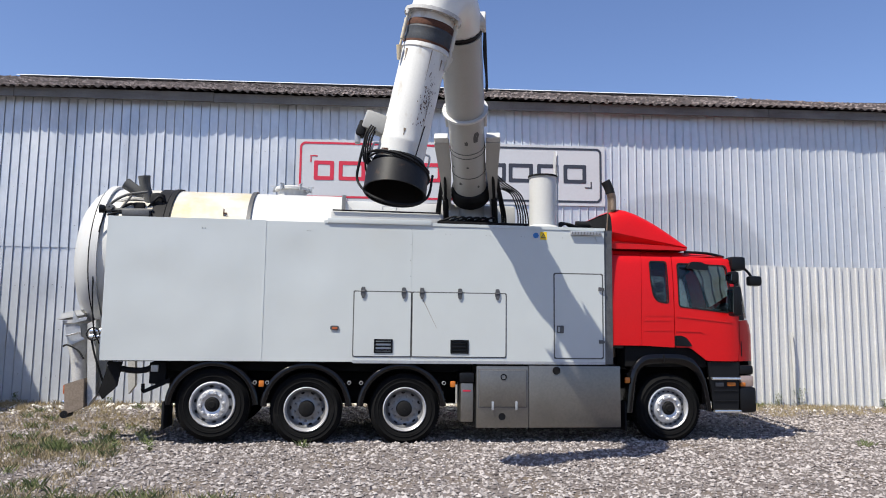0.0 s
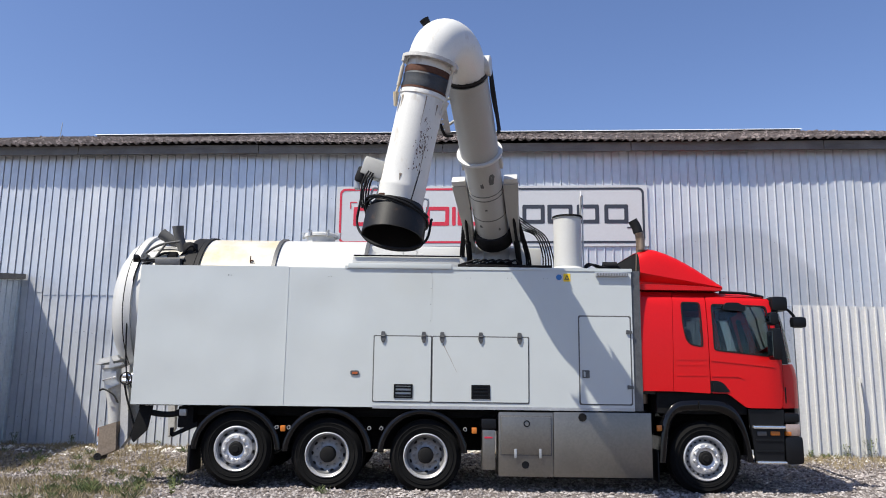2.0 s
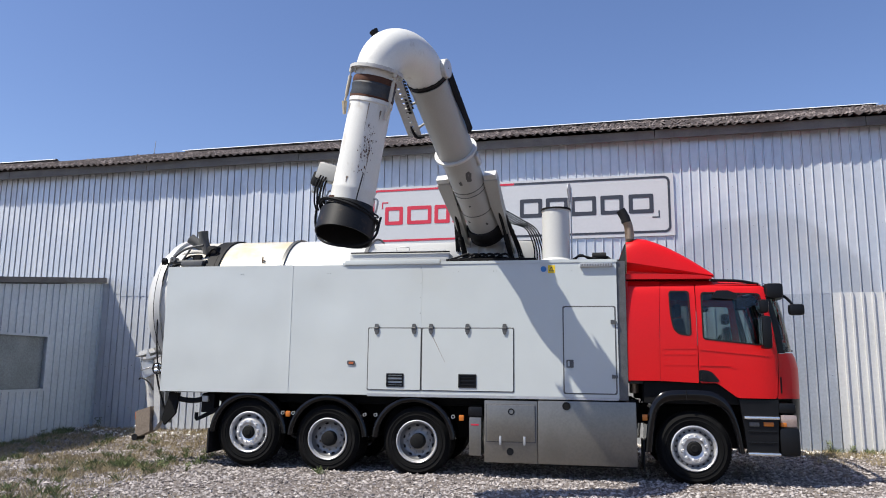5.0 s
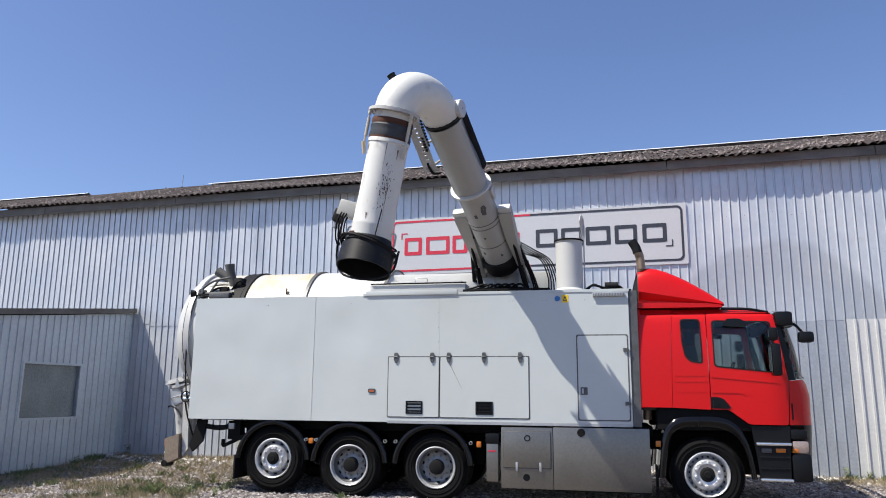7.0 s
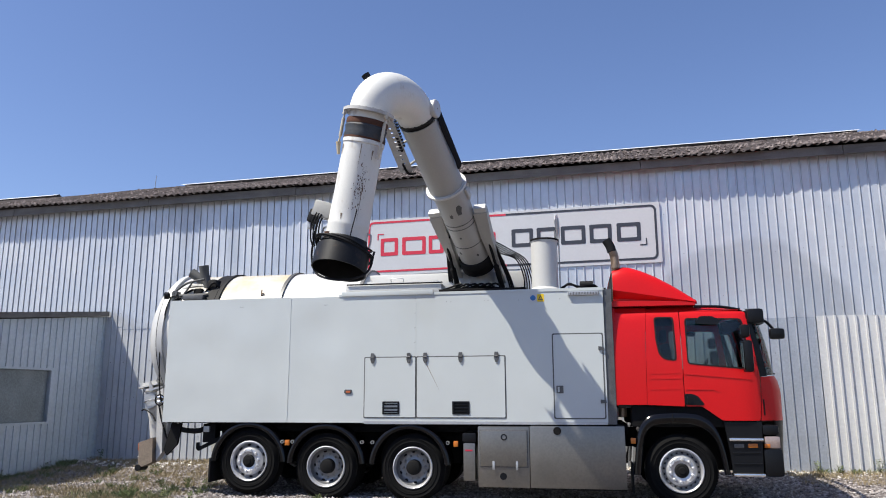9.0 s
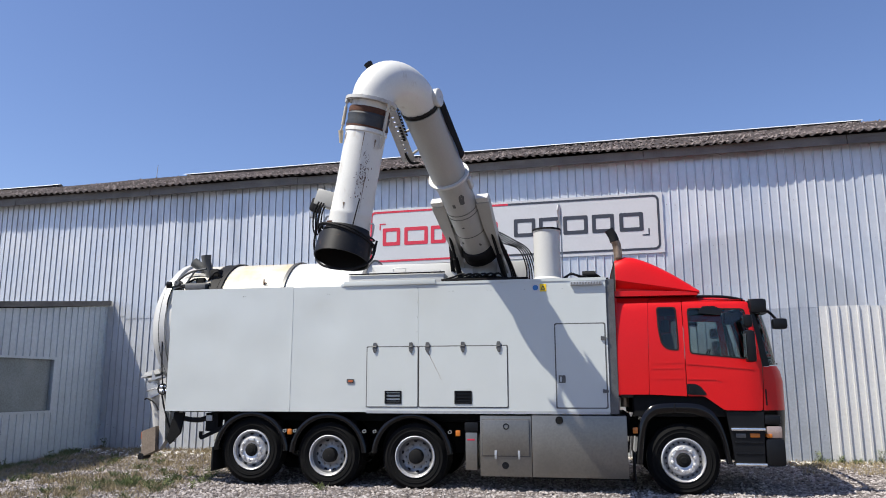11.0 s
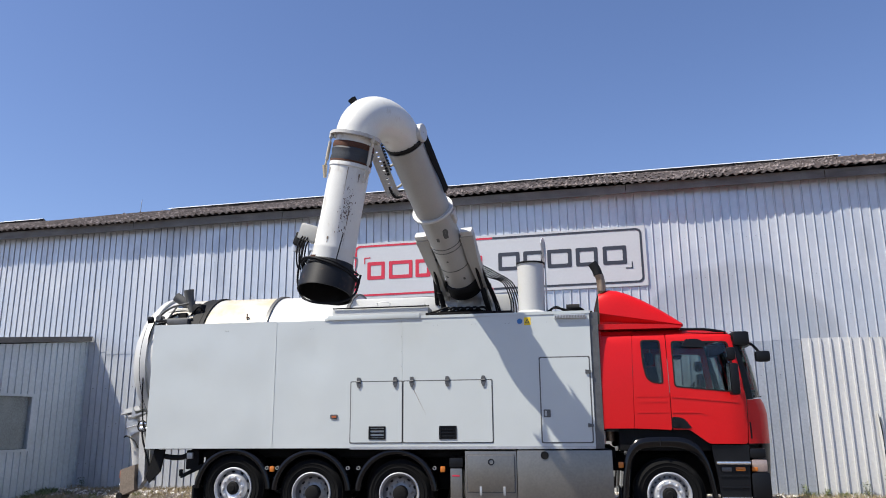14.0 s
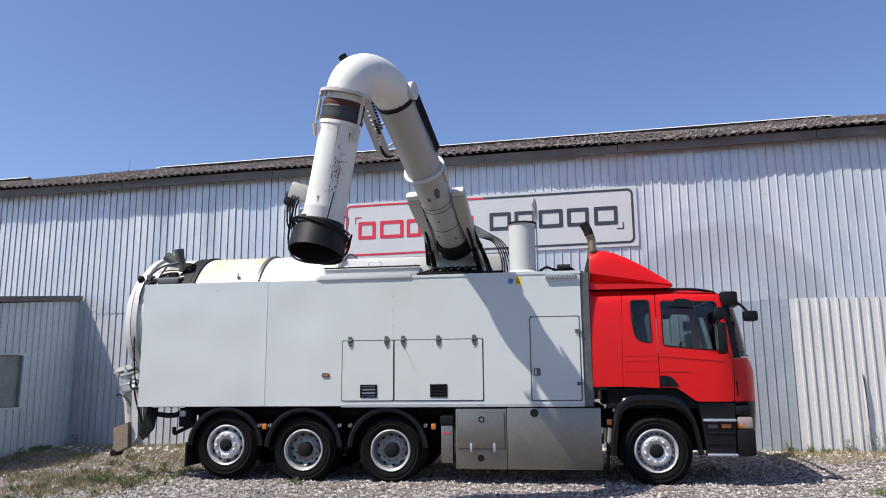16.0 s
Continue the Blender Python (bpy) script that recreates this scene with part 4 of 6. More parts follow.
part("hinge_frame", Geo().sweep(curve_points([(-8.84, 0.24, 3.42), (-8.70, 0.24, 3.58), (-8.50, 0.24, 3.70), (-8.20, 0.26, 3.76)], 6), 0.022, 8).sweep([(-8.78, 0.22, 3.46), (-8.10, 0.22, 3.47)], 0.028, 8).sweep([(-8.60, 0.23, 3.44), (-8.42, 0.23, 3.70)], 0.018, 6), M_PIPE, truck)
part("hinge_pin", Geo().lathe((-8.72, 0.16, 3.50), (0, 1, 0), [(0, 0.01), (0, 0.05), (0.25, 0.05), (0.25, 0.01)], 14), M_DARKSTEEL, truck)
for k in range(7):
    a = 0.35 + 0.1 * k
    part("air_hose", Geo().sweep(curve_points([(-8.66 + 0.05 * k, 0.14 + 0.05 * k, 3.36), (-8.55 + 0.03 * k, a, 3.52 + 0.02 * k), (-8.30, a + 0.06, 3.58 + 0.03 * (k % 3)), (-8.05, a + 0.02, 3.56 + 0.04 * (k % 2))], 5), 0.018, 6), M_RUBBER, truck)
part("pipe_clamp", Geo().lathe((-8.17, 0.60, 3.52), (0.1, 0, 1), [(0, 0.08), (0, 0.105), (0.06, 0.105), (0.06, 0.08)], 16), M_DARKSTEEL, truck)
part("cylinder_mount", Geo().box((-8.40, 0.26, 3.44), (-8.24, 0.36, 3.60), 0.03), M_CHASSIS, truck)
part("solenoid_block", Geo().box((-8.52, 0.10, 3.36), (-8.12, 0.30, 3.46), 0.015), M_DARKSTEEL, truck)
part("valve_block", Geo().box((-8.2, 0.35, 3.42), (-8.0, 1.1, 3.78), 0.07).box((-8.45, 0.5, 3.4), (-8.2, 0.9, 3.62), 0.03), M_RUBBER, truck)
for y in (0.45, 1.99):
    part("door_hinge_arm", Geo().sweep(curve_points([(-8.05, y, 3.62), (-8.5, y, 3.66), (-8.85, y - 0.05, 3.50), (-9.0, y - 0.05, 3.30)]), 0.035, 8), M_DARKSTEEL, truck)
    part("hydraulic_ram", Geo().sweep([(-7.95, y + 0.1, 3.5), (-8.75, y + 0.05, 3.62)], 0.04, 10), M_CHASSIS, truck)
part("rear_lamp", Geo().lathe((-8.72, 0.02, 3.44), (-1, -0.3, 0), [(0, 0.03), (0.02, 0.06), (0.09, 0.065), (0.1, 0.01)], 14), M_PLASTIC, truck, "round black work lamp")
for k in range(5):
    z = 3.36 + 0.05 * k
    part("rear_hose", Geo().sweep(curve_points([(-8.72, 0.1 + 0.08 * k, 3.36), (-8.6, 0.16 + 0.1 * k, z + 0.05), (-8.2, 0.3 + 0.1 * k, z + 0.1), (-8.0, 0.35 + 0.1 * k, 3.5)], 5), 0.014, 6), M_RUBBER, truck)
part("door_cable", Geo().sweep(curve_points([(-8.72, 0.05, 3.42), (-8.80, 0.03, 3.1), (-8.84, 0.02, 2.4), (-8.80, 0.05, 1.7), (-8.72, 0.1, 1.45)]), 0.012, 6), M_RUBBER, truck)
def upright(y):
    return lambda a, b, d: (a, y + d, b)


for y in (0.15, 2.15):
    part("rear_post", Geo().sheet([(-8.92, 1.74), (-8.80, 1.80), (-8.745, 0.69), (-8.85, 0.54)], (), upright(y), 0.14, 0), M_GRIMY, truck, "grimy white rear post")
part("rear_panel", Geo().box((-8.79, 0.34, 0.66), (-8.68, 0.42, 1.95), 0.01), M_TRIM, truck)
op = part("outlet_pipe", Geo().lathe((-9.10, 0.56, 0.84), (-0.115, 0, 1), [(0, 0.115), (0.42, 0.125), (0.56, 0.15), (0.90, 0.165), (0.92, 0.20), (0.96, 0.20), (0.965, 0.14)], 28), M_GRIMY, truck, "off-white outlet pipe with a sloping lid")
part("lid", Geo().sheet([(-9.43, 1.79), (-9.05, 1.87), (-9.05, 1.90), (-9.42, 1.82)], (), upright(0.36), 0.42, 0).sheet([(-9.40, 1.82), (-9.08, 1.89), (-9.12, 1.95), (-9.38, 1.89)], (), upright(0.40), 0.34, 0), M_WHITE, op, "pale sheet-metal lid")
part("lid_arm", Geo().sheet(rounded([(-9.19, 1.93), (-9.12, 1.80), (-8.99, 1.84), (-8.99, 1.80), (-9.20, 1.74)], 0.02), (), upright(0.33), 0.03, 0), M_TRIM, op)
cv = part("outlet_cover", Geo().sheet(rounded([(-9.31, 1.69), (-9.09, 1.70), (-9.07, 1.56), (-9.01, 1.51), (-9.25, 1.40), (-9.27, 1.52)], 0.02), (), upright(0.36), 0.03, 0), M_TRIM, op, "bent sheet-metal cover with a handle")
part("grab_rail", Geo().sweep(curve_points([(-9.27, 0.36, 1.55), (-9.26, 0.32, 1.56), (-9.10, 0.32, 1.60), (-9.10, 0.36, 1.60)], 3), 0.011, 6), M_CHROME, cv)
part("cover_hose", Geo().sweep(curve_points([(-9.31, 0.34, 1.40), (-9.24, 0.32, 1.42), (-9.08, 0.30, 1.34), (-8.98, 0.26, 1.22)], 5), 0.014, 6), M_RUBBER, op)
for dz, r in ((0.05, 0.055), (-0.03, 0.05)):
    part("coupling", Geo().lathe((-8.85, 0.10, 1.58 + dz), (1, 0, 0.04), [(0, 0.02), (0, r), (0.05, r), (0.06, r * 0.65), (0.13, r * 0.65), (0.14, r), (0.20, r), (0.20, 0.02)], 18), M_CHROME, truck, "bright hose coupling")
part("coupling_ring", Geo().sweep([Vector((-8.80 + 0.09 * math.cos(q), 0.06, 1.59 + 0.09 * math.sin(q))) for q in [k * math.pi / 12 for k in range(25)]], 0.012, 6), M_RUBBER, truck)
part("post_hose", Geo().sweep(curve_points([(-8.83, 0.10, 1.50), (-8.78, 0.10, 1.30), (-8.70, 0.12, 1.05), (-8.66, 0.16, 0.90)], 5), 0.016, 6), M_RUBBER, truck)
rb = part("rear_bumper", Geo().sheet([(-9.16, 0.86), (-8.90, 0.945), (-8.88, 0.53), (-9.14, 0.42)], (), upright(0.08), 0.24, 0), M_BROWN, truck, "grimy brown rear bumper board")
part("tail_lamp", Geo().box((-9.185, 0.10, 0.72), (-9.150, 0.26, 0.85), 0.012), M_TAIL, rb, "dirty orange tail lamp")
part("plate_lamp", Geo().lathe((-9.16, 0.18, 0.60), (-1, 0, 0), [(0, 0.03), (0.04, 0.035), (0.06, 0.02), (0.06, 0.002)], 12), M_CHROME, rb)
part("bumper_roller", Geo().lathe((-9.14, 0.06, 0.43), (0, 1, 0), [(0, 0.01), (0, 0.055), (0.24, 0.055), (0.24, 0.01)], 16), M_RUBBER, rb)
part("bumper_bracket", Geo().box((-8.92, 0.16, 0.58), (-8.82, 0.30, 0.78), 0.03), M_DARKSTEEL, rb)
part("rear_skirt", Geo().sheet([(-8.57, 1.19), (-8.39, 1.19), (-8.45, 0.83), (-8.64, 0.64), (-8.70, 0.74)], (), upright(0.12), 0.05, 0), M_CHASSIS, truck)
part("tow_bracket", Geo().sheet([(-8.12, 0.86), (-8.08, 0.86), (-8.08, 0.72), (-7.72, 0.88), (-7.70, 0.96), (-8.12, 0.76)], (), upright(0.18), 0.06, 0).box((-8.02, 0.2, 0.86), (-7.78, 0.4, 1.18), 0.02), M_CHASSIS, truck)
part("underbody_hose", Geo().sweep(curve_points([(-8.6, 0.2, 1.18), (-8.4, 0.18, 1.08), (-8.1, 0.2, 1.06), (-7.9, 0.25, 1.15)]), 0.045, 8), M_RUBBER, truck)

# steel side tank and lockers
st = part("side_tank", Geo().box((-2.295, -0.055, 0.23), (-0.825, 0.55, 1.175), 0.012), M_STEEL, truck, "long brushed stainless steel side tank")
part("filler_opening", Geo().lathe((-1.86, -0.058, 1.10), (0, -1, 0), [(0, 0.062), (0.008, 0.062), (0.010, 0.052), (0.006, 0.048), (0.006, 0.001)], 20), M_CHASSIS, st)
part("tank_foot", Geo().box((-2.29, -0.03, 0.205), (-0.83, 0.5, 0.232), 0.004), M_CHASSIS, st)
lk = part("locker", Geo().box((-3.12, -0.055, 0.23), (-2.302, 0.55, 1.165), 0.010), M_STEEL, truck, "stainless steel locker with a drop-down door")
part("locker_door", Geo().box((-3.08, -0.078, 0.55), (-2.34, -0.052, 1.10), 0.008), M_STEEL, lk)
part("door_gap", Geo().box((-3.095, -0.060, 0.535), (-2.325, -0.05, 1.115), 0.003), M_SEAM, lk)
for x in (-2.87, -2.50):
    part("hinge", Geo().box((x - 0.018, -0.09, 0.50), (x + 0.018, -0.075, 0.63), 0.004), M_TRIM, lk)
part("round_latch", Geo().lathe((-2.70, -0.078, 1.0), (0, -1, 0), [(0, 0.05), (0.008, 0.05), (0.008, 0.035), (-0.004, 0.03), (-0.004, 0.001)], 18), M_PLASTIC, lk)
part("drain_hole", Geo().lathe((-2.72, -0.052, 0.40), (0, -1, 0), [(0, 0.055), (0.008, 0.055), (0.008, 0.045), (0.006, 0.001)], 18), M_PLASTIC, lk)
dl = part("small_locker", Geo().box((-3.36, -0.04, 0.32), (-3.17, 0.35, 0.90), 0.012), M_STEEL, truck, "narrow grey metal locker with a black top")
part("lid", Geo().box((-3.375, -0.045, 0.91), (-3.155, 0.36, 1.06), 0.02), M_PLASTIC, dl)
part("label_strip", Geo().box((-3.33, -0.045, 0.775), (-3.21, -0.039, 0.80), 0.001), M_SIGN_RED, dl)

# equipment on the roof
rk = part("roof_locker", Geo().box((-5.40, 0.02, 3.36), (-3.72, 0.42, 3.52), 0.01), M_WHITE, truck, "low off-white locker along the roof edge")
part("lid", Geo().box((-5.05, 0.10, 3.525), (-3.80, 0.60, 3.585), 0.01), M_WHITE, rk)
part("rail", Geo().sweep([(-5.38, 0.0, 3.53), (-3.7, 0.0, 3.53)], 0.012, 6), M_CHASSIS, rk)
part("filter_housing", Geo().box((-5.2, 0.65, 3.34), (-2.35, 2.3, 3.80), 0.05), M_WHITE, truck, "large white filter housing")
part("handle", Geo().sweep(curve_points([(-4.6, 0.08, 3.56), (-4.6, 0.05, 3.62), (-4.4, 0.05, 3.62), (-4.4, 0.08, 3.56)], 3), 0.008, 6), M_TRIM, truck)
part("turntable", Geo().lathe((-3.10, 0.80, 3.33), (0, 0, 1), [(0, 0.55), (0.06, 0.55), (0.08, 0.48), (0.16, 0.46), (0.16, 0.05)], 32), M_CHASSIS, truck)
part("deck_plate", Geo().box((-3.75, -0.06, 3.365), (-2.30, 0.5, 3.40), 0.004), M_CHASSIS, truck)
can = part("filter_canister", Geo().lathe((-1.99, 0.24, 3.33), (0, 0, 1), [(0, 0.28), (0.04, 0.28), (0.08, 0.222), (0.86, 0.222), (0.86, 0.232), (0.885, 0.232), (0.885, 0.01)], 36), M_WHITE, truck, "white upright air outlet pipe")
part("top_ring", Geo().lathe((-1.99, 0.24, 4.205), (0, 0, 1), [(0, 0.225), (0, 0.24), (0.03, 0.24), (0.03, 0.2)], 36), M_CHASSIS, can)
part("rain_flap", Geo().sheet([(0.05 * math.cos(0), 0)] + [(0.24 * math.cos(k * math.pi / 8), 0.23 + 0.23 * math.sin(k * math.pi / 8)) for k in range(-8, 8)][1:], (), lambda a, b, d: (-1.77 + 0.16 * a + d, 0.30 + a, 4.22 + b), 0.012, 0), M_WHITE, can)
part("flap_rod", Geo().sweep([(-1.74, 0.25, 3.4), (-1.74, 0.25, 4.6)], 0.012, 6), M_TRIM, can)
g = Geo()
for k in range(4):
    g.sweep(curve_points([(-1.72, 0.2 + 0.1 * k, 3.40), (-1.6, 0.22 + 0.1 * k, 3.46 + 0.02 * k), (-1.4, 0.25 + 0.08 * k, 3.42), (-1.2, 0.3 + 0.1 * k, 3.45), (-1.1, 0.3, 3.37)], 5), 0.018, 6)
part("roof_hose", g, M_RUBBER, truck)
part("roof_motor", Geo().lathe((-1.42, 0.3, 3.46), (1, 0, 0), [(0, 0.01), (0, 0.06), (0.22, 0.06), (0.22, 0.01)], 16).box((-1.7, 0.15, 3.34), (-1.0, 0.6, 3.38), 0.005), M_RUBBER, truck)
ex = part("exhaust_pipe", Geo().sweep(curve_points([(-0.82, 0.36, 1.3), (-0.82, 0.36, 2.4), (-0.82, 0.33, 3.3), (-0.835, 0.20, 3.84), (-0.89, 0.16, 4.03), (-0.96, 0.155, 4.17)], 6), 0.070, 16, False).sweep(curve_points([(-0.83, 0.17, 3.7), (-0.835, 0.17, 3.88), (-0.89, 0.16, 4.03), (-0.96, 0.155, 4.165)], 6), 0.055, 16, False), M_EXHAUST, truck, "upright exhaust pipe with a curved sooty tip")
part("sooty_tip", Geo().sweep(curve_points([(-0.875, 0.16, 3.97), (-0.90, 0.158, 4.06), (-0.962, 0.154, 4.175)], 4), 0.075, 16, False), M_RUBBER, ex)
part("heat_shield", Geo().box((-0.96, 0.02, 1.3), (-0.93, 0.34, 3.1), 0.01), M_CHASSIS, truck)

# ---- cab ----
def even(line, n):
    """The line smoothed and cut into n even steps."""
    p = [Vector(q) for q in line]
    for _ in range(3):
        p = [p[0]] + [v for a, b in zip(p, p[1:]) for v in (a * 0.75 + b * 0.25, a * 0.25 + b * 0.75)] + [p[-1]]
    ds = [0.0]
    for a, b in zip(p, p[1:]):
        ds.append(ds[-1] + (b - a).length)
    want = np.linspace(0, ds[-1], n)
    return list(zip(np.interp(want, ds, [q.x for q in p]), np.interp(want, ds, [q.y for q in p])))


def cab_in(x, z):
    """How far the cab's skin lies inside its widest line."""
    w = 0.03
    if x > 0.95:
        w += 0.16 * ((x - 0.95) / 0.5) ** 2
    if z > 2.0:
        w += 0.075 * ((z - 2.0) / 0.95) ** 2
    if z > 2.88:
        w += 1.2 * (z - 2.88) ** 1.5
    return w


def skin(s, lift=0.0):
    return lambda a, b, d: (a, side_y(s, cab_in(a, b) + d - lift), b)


def front_x(z):
    pts = [(1.0, 1.41), (1.24, 1.43), (1.75, 1.435), (1.88, 1.39), (1.95, 1.345), (2.4, 1.27), (2.80, 1.17), (2.95, 1.08), (3.05, 0.9)]
    for (z0, x0), (z1, x1) in zip(pts, pts[1:]):
        if z <= z1:
            return x0 + (x1 - x0) * (z - z0) / (z1 - z0)
    return pts[-1][1]


DOOR = [(0.11, 1.475), (0.36, 1.475), (0.64, 1.265), (1.195, 1.262), (1.225, 1.60), (1.235, 1.92), (1.20, 2.2), (1.10, 2.93), (0.11, 2.955)]
GLASS_D = [(0.20, 2.14), (1.085, 2.045), (1.075, 2.30), (1.015, 2.80), (0.20, 2.825)]
GLASS_R = [(-0.262, 2.50), (-0.225, 2.30), (-0.15, 2.215), (0.005, 2.185), (-0.005, 2.845), (-0.27, 2.85)]
for s in (-1, 1):
    part("sleeper_panel", Geo().sheet([(-0.93, 1.50), (-0.464, 1.50), (-0.436, 2.5), (-0.411, 2.94), (-0.40, 3.02), (-0.92, 3.03)], (), skin(s), 0.03, 0.1), M_RED, truck, "red cab rear side panel")
    q = part("quarter_panel", Geo().sheet([(-0.458, 1.50), (0.098, 1.475), (0.098, 2.955), (-0.36, 2.985), (-0.405, 2.94), (-0.43, 2.5)], [rounded(GLASS_R, 0.05)], skin(s), 0.03, 0.1), M_RED, truck)
    part("quarter_glass", Geo().sheet(rounded(GLASS_R, 0.05), (), skin(s, -0.008), 0.005, 0.12), M_TINTED, q).visible_shadow = False
    part("quarter_seal", Geo().sheet(rounded([(x + (0.02 if x > -0.1 else -0.02), z + (0.02 if z > 2.55 else 0 if z == 2.50 else -0.02)) for x, z in GLASS_R], 0.06), [rounded(GLASS_R, 0.05)], skin(s, 0.004), 0.02, 0.12), M_RUBBER, q)
    for za, zb in ((1.985, 1.99), (1.90, 1.905), (1.74, 1.745)):
        part("swage", Geo().sheet([(-0.41, za - 0.012), (0.085, zb - 0.014), (0.085, zb + 0.006), (-0.41, za + 0.006)], (), skin(s, 0.004), 0.02, 0.12), M_RED, q)
    d = part("cab_door", Geo().sheet(rounded(DOOR, 0.04), [rounded(GLASS_D, 0.05)], skin(s), 0.03, 0.1), M_RED, truck, "red cab door with a raised side window")
    pane = part("door_glass", Geo().sheet(rounded(GLASS_D, 0.05), (), skin(s, -0.010), 0.005, 0.12), M_GLASS, d)
    pane.visible_shadow = False
    part("window_seal", Geo().sheet(rounded([(x + (0.022 if x > 0.6 else -0.022), z + (0.02 if z > 2.5 else -0.02)) for x, z in GLASS_D], 0.06), [rounded(GLASS_D, 0.05)], skin(s, 0.004), 0.025, 0.12), M_RUBBER, d)
    part("door_swage", Geo().sheet([(0.12, 1.985), (1.10, 1.885), (1.10, 1.872), (0.12, 1.965)], (), skin(s, 0.008), 0.02, 0.12), M_RED, d)
    part("door_swage", Geo().sheet([(0.12, 1.745), (0.55, 1.735), (0.62, 1.70), (0.60, 1.69), (0.54, 1.723), (0.12, 1.728)], (), skin(s, 0.008), 0.02, 0.12), M_RED, d)
    part("door_handle", Geo().sheet(rounded([(0.10, 1.50), (0.33, 1.49), (0.40, 1.50), (0.30, 1.63), (0.22, 1.665), (0.10, 1.665)], 0.03), (), skin(s, 0.008), 0.03, 0.12).sheet(rounded([(0.13, 1.52), (0.19, 1.52), (0.20, 1.62), (0.14, 1.63)], 0.02), (), skin(s, 0.03), 0.02, 0), M_PLASTIC, d, "black recessed door handle")
    part("wind_deflector", Geo().sheet(rounded([(0.33, 2.75), (0.68, 2.72), (0.70, 2.80), (0.58, 2.86), (0.40, 2.86)], 0.03), (), skin(s, 0.07), 0.06, 0.12), M_PLASTIC, d, "black kerb mirror above the door window")
    part("front_corner", Geo().sheet([(1.207, 1.265), (1.235, 1.60), (1.245, 1.92)] + [(front_x(z), z) for z in (1.92, 1.85, 1.7, 1.5, 1.265)], (), skin(s), 0.03, 0.06), M_RED, truck)
    part("air_slot", Geo().sheet([(1.25, 1.34), (1.275, 1.34), (1.275, 1.58), (1.25, 1.58)], (), skin(s, 0.002), 0.01, 0), M_CHASSIS, truck)
    part("pillar", Geo().sheet([(1.245, 1.925), (1.21, 2.2), (1.11, 2.94)] + [(front_x(z), z) for z in (2.94, 2.8, 2.4, 2.1, 1.95, 1.925)], (), skin(s), 0.03, 0.06), M_PLASTIC, truck)
    part("corner_visor", Geo().box((1.12, min(side_y(s, 0.05), side_y(s, 0.30)), 2.74), (1.37, max(side_y(s, 0.05), side_y(s, 0.30)), 2.97), 0.05), M_PLASTIC, truck, "black sun visor end")
    # mirrors
    mr = part("mirror", Geo().box((0.96, min(side_y(s, -0.28), side_y(s, -0.06)), 1.98), (1.10, max(side_y(s, -0.28), side_y(s, -0.06)), 2.46), 0.05).box((0.94, min(side_y(s, -0.26), side_y(s, -0.08)), 2.50), (1.08, max(side_y(s, -0.26), side_y(s, -0.08)), 2.70), 0.05), M_PLASTIC, truck, "large black door mirror")
    part("mirror_arm", Geo().sweep(curve_points([(1.12, side_y(s, 0.08), 2.10), (1.09, side_y(s, -0.05), 2.08), (1.04, side_y(s, -0.14), 2.10)]), 0.025, 8).sweep(curve_points([(1.10, side_y(s, 0.08), 2.66), (1.06, side_y(s, -0.05), 2.62), (1.03, side_y(s, -0.14), 2.58)]), 0.02, 8), M_PLASTIC, mr)
    for z0, z1 in ((2.0, 2.44), (2.52, 2.68)):
        part("mirror_glass", Geo().box((0.952 if z0 < 2.3 else 0.932, min(side_y(s, -0.265), side_y(s, -0.085)), z0 + 0.03), (0.958 if z0 < 2.3 else 0.938, max(side_y(s, -0.265), side_y(s, -0.085)), z1 - 0.03), 0), M_MIRROR, mr)
    # lower front
    part("step_panel", Geo().sheet([(0.66, 1.245), (0.72, 0.80), (0.74, 0.50), (1.17, 0.48), (1.205, 1.245)], (), lambda a, b, d, s=s: (a, side_y(s, 0.06 + d), b), 0.05, 0), M_PLASTIC, truck)
    for z, x0, x1 in ((0.985, 0.71, 1.20), (0.47, 0.74, 1.19)):
        part("step", Geo().box((x0, min(side_y(s, 0.005), side_y(s, 0.2)), z - 0.022), (x1, max(side_y(s, 0.005), side_y(s, 0.2)), z + 0.022), 0.015), M_CHROME, truck, "bright aluminium step edge")
    for z in (0.62, 0.78):
        part("step_recess", Geo().box((0.76, min(side_y(s, 0.045), side_y(s, 0.08)), z), (1.17, max(side_y(s, 0.045), side_y(s, 0.08)), z + 0.02), 0.004), M_PLASTIC, truck)
    part("indicator", Geo().box((0.98, min(side_y(s, 0.04), side_y(s, 0.1)), 0.865), (1.12, max(side_y(s, 0.04), side_y(s, 0.1)), 0.925), 0.012), M_AMBER, truck, "amber side indicator")
    part("step_badge", Geo().box((0.78, min(side_y(s, 0.045), side_y(s, 0.1)), 0.86), (0.92, max(side_y(s, 0.045), side_y(s, 0.1)), 0.92), 0.008), M_DARKSTEEL, truck)
    hl = part("headlight", Geo().box((1.22, min(side_y(s, 0.06), side_y(s, 0.45)), 0.85), (1.45, max(side_y(s, 0.06), side_y(s, 0.45)), 1.04), 0.04), M_LAMP, truck, "clear headlight")
    part("turn_lens", Geo().box((1.215, min(side_y(s, 0.052), side_y(s, 0.2)), 0.86), (1.30, max(side_y(s, 0.052), side_y(s, 0.2)), 0.925), 0.015), M_AMBER, hl, "amber turn lens")
    part("headlight_bezel", Geo().box((1.20, min(side_y(s, 0.05), side_y(s, 0.5)), 1.05), (1.44, max(side_y(s, 0.05), side_y(s, 0.5)), 1.20), 0.04), M_PLASTIC, hl)
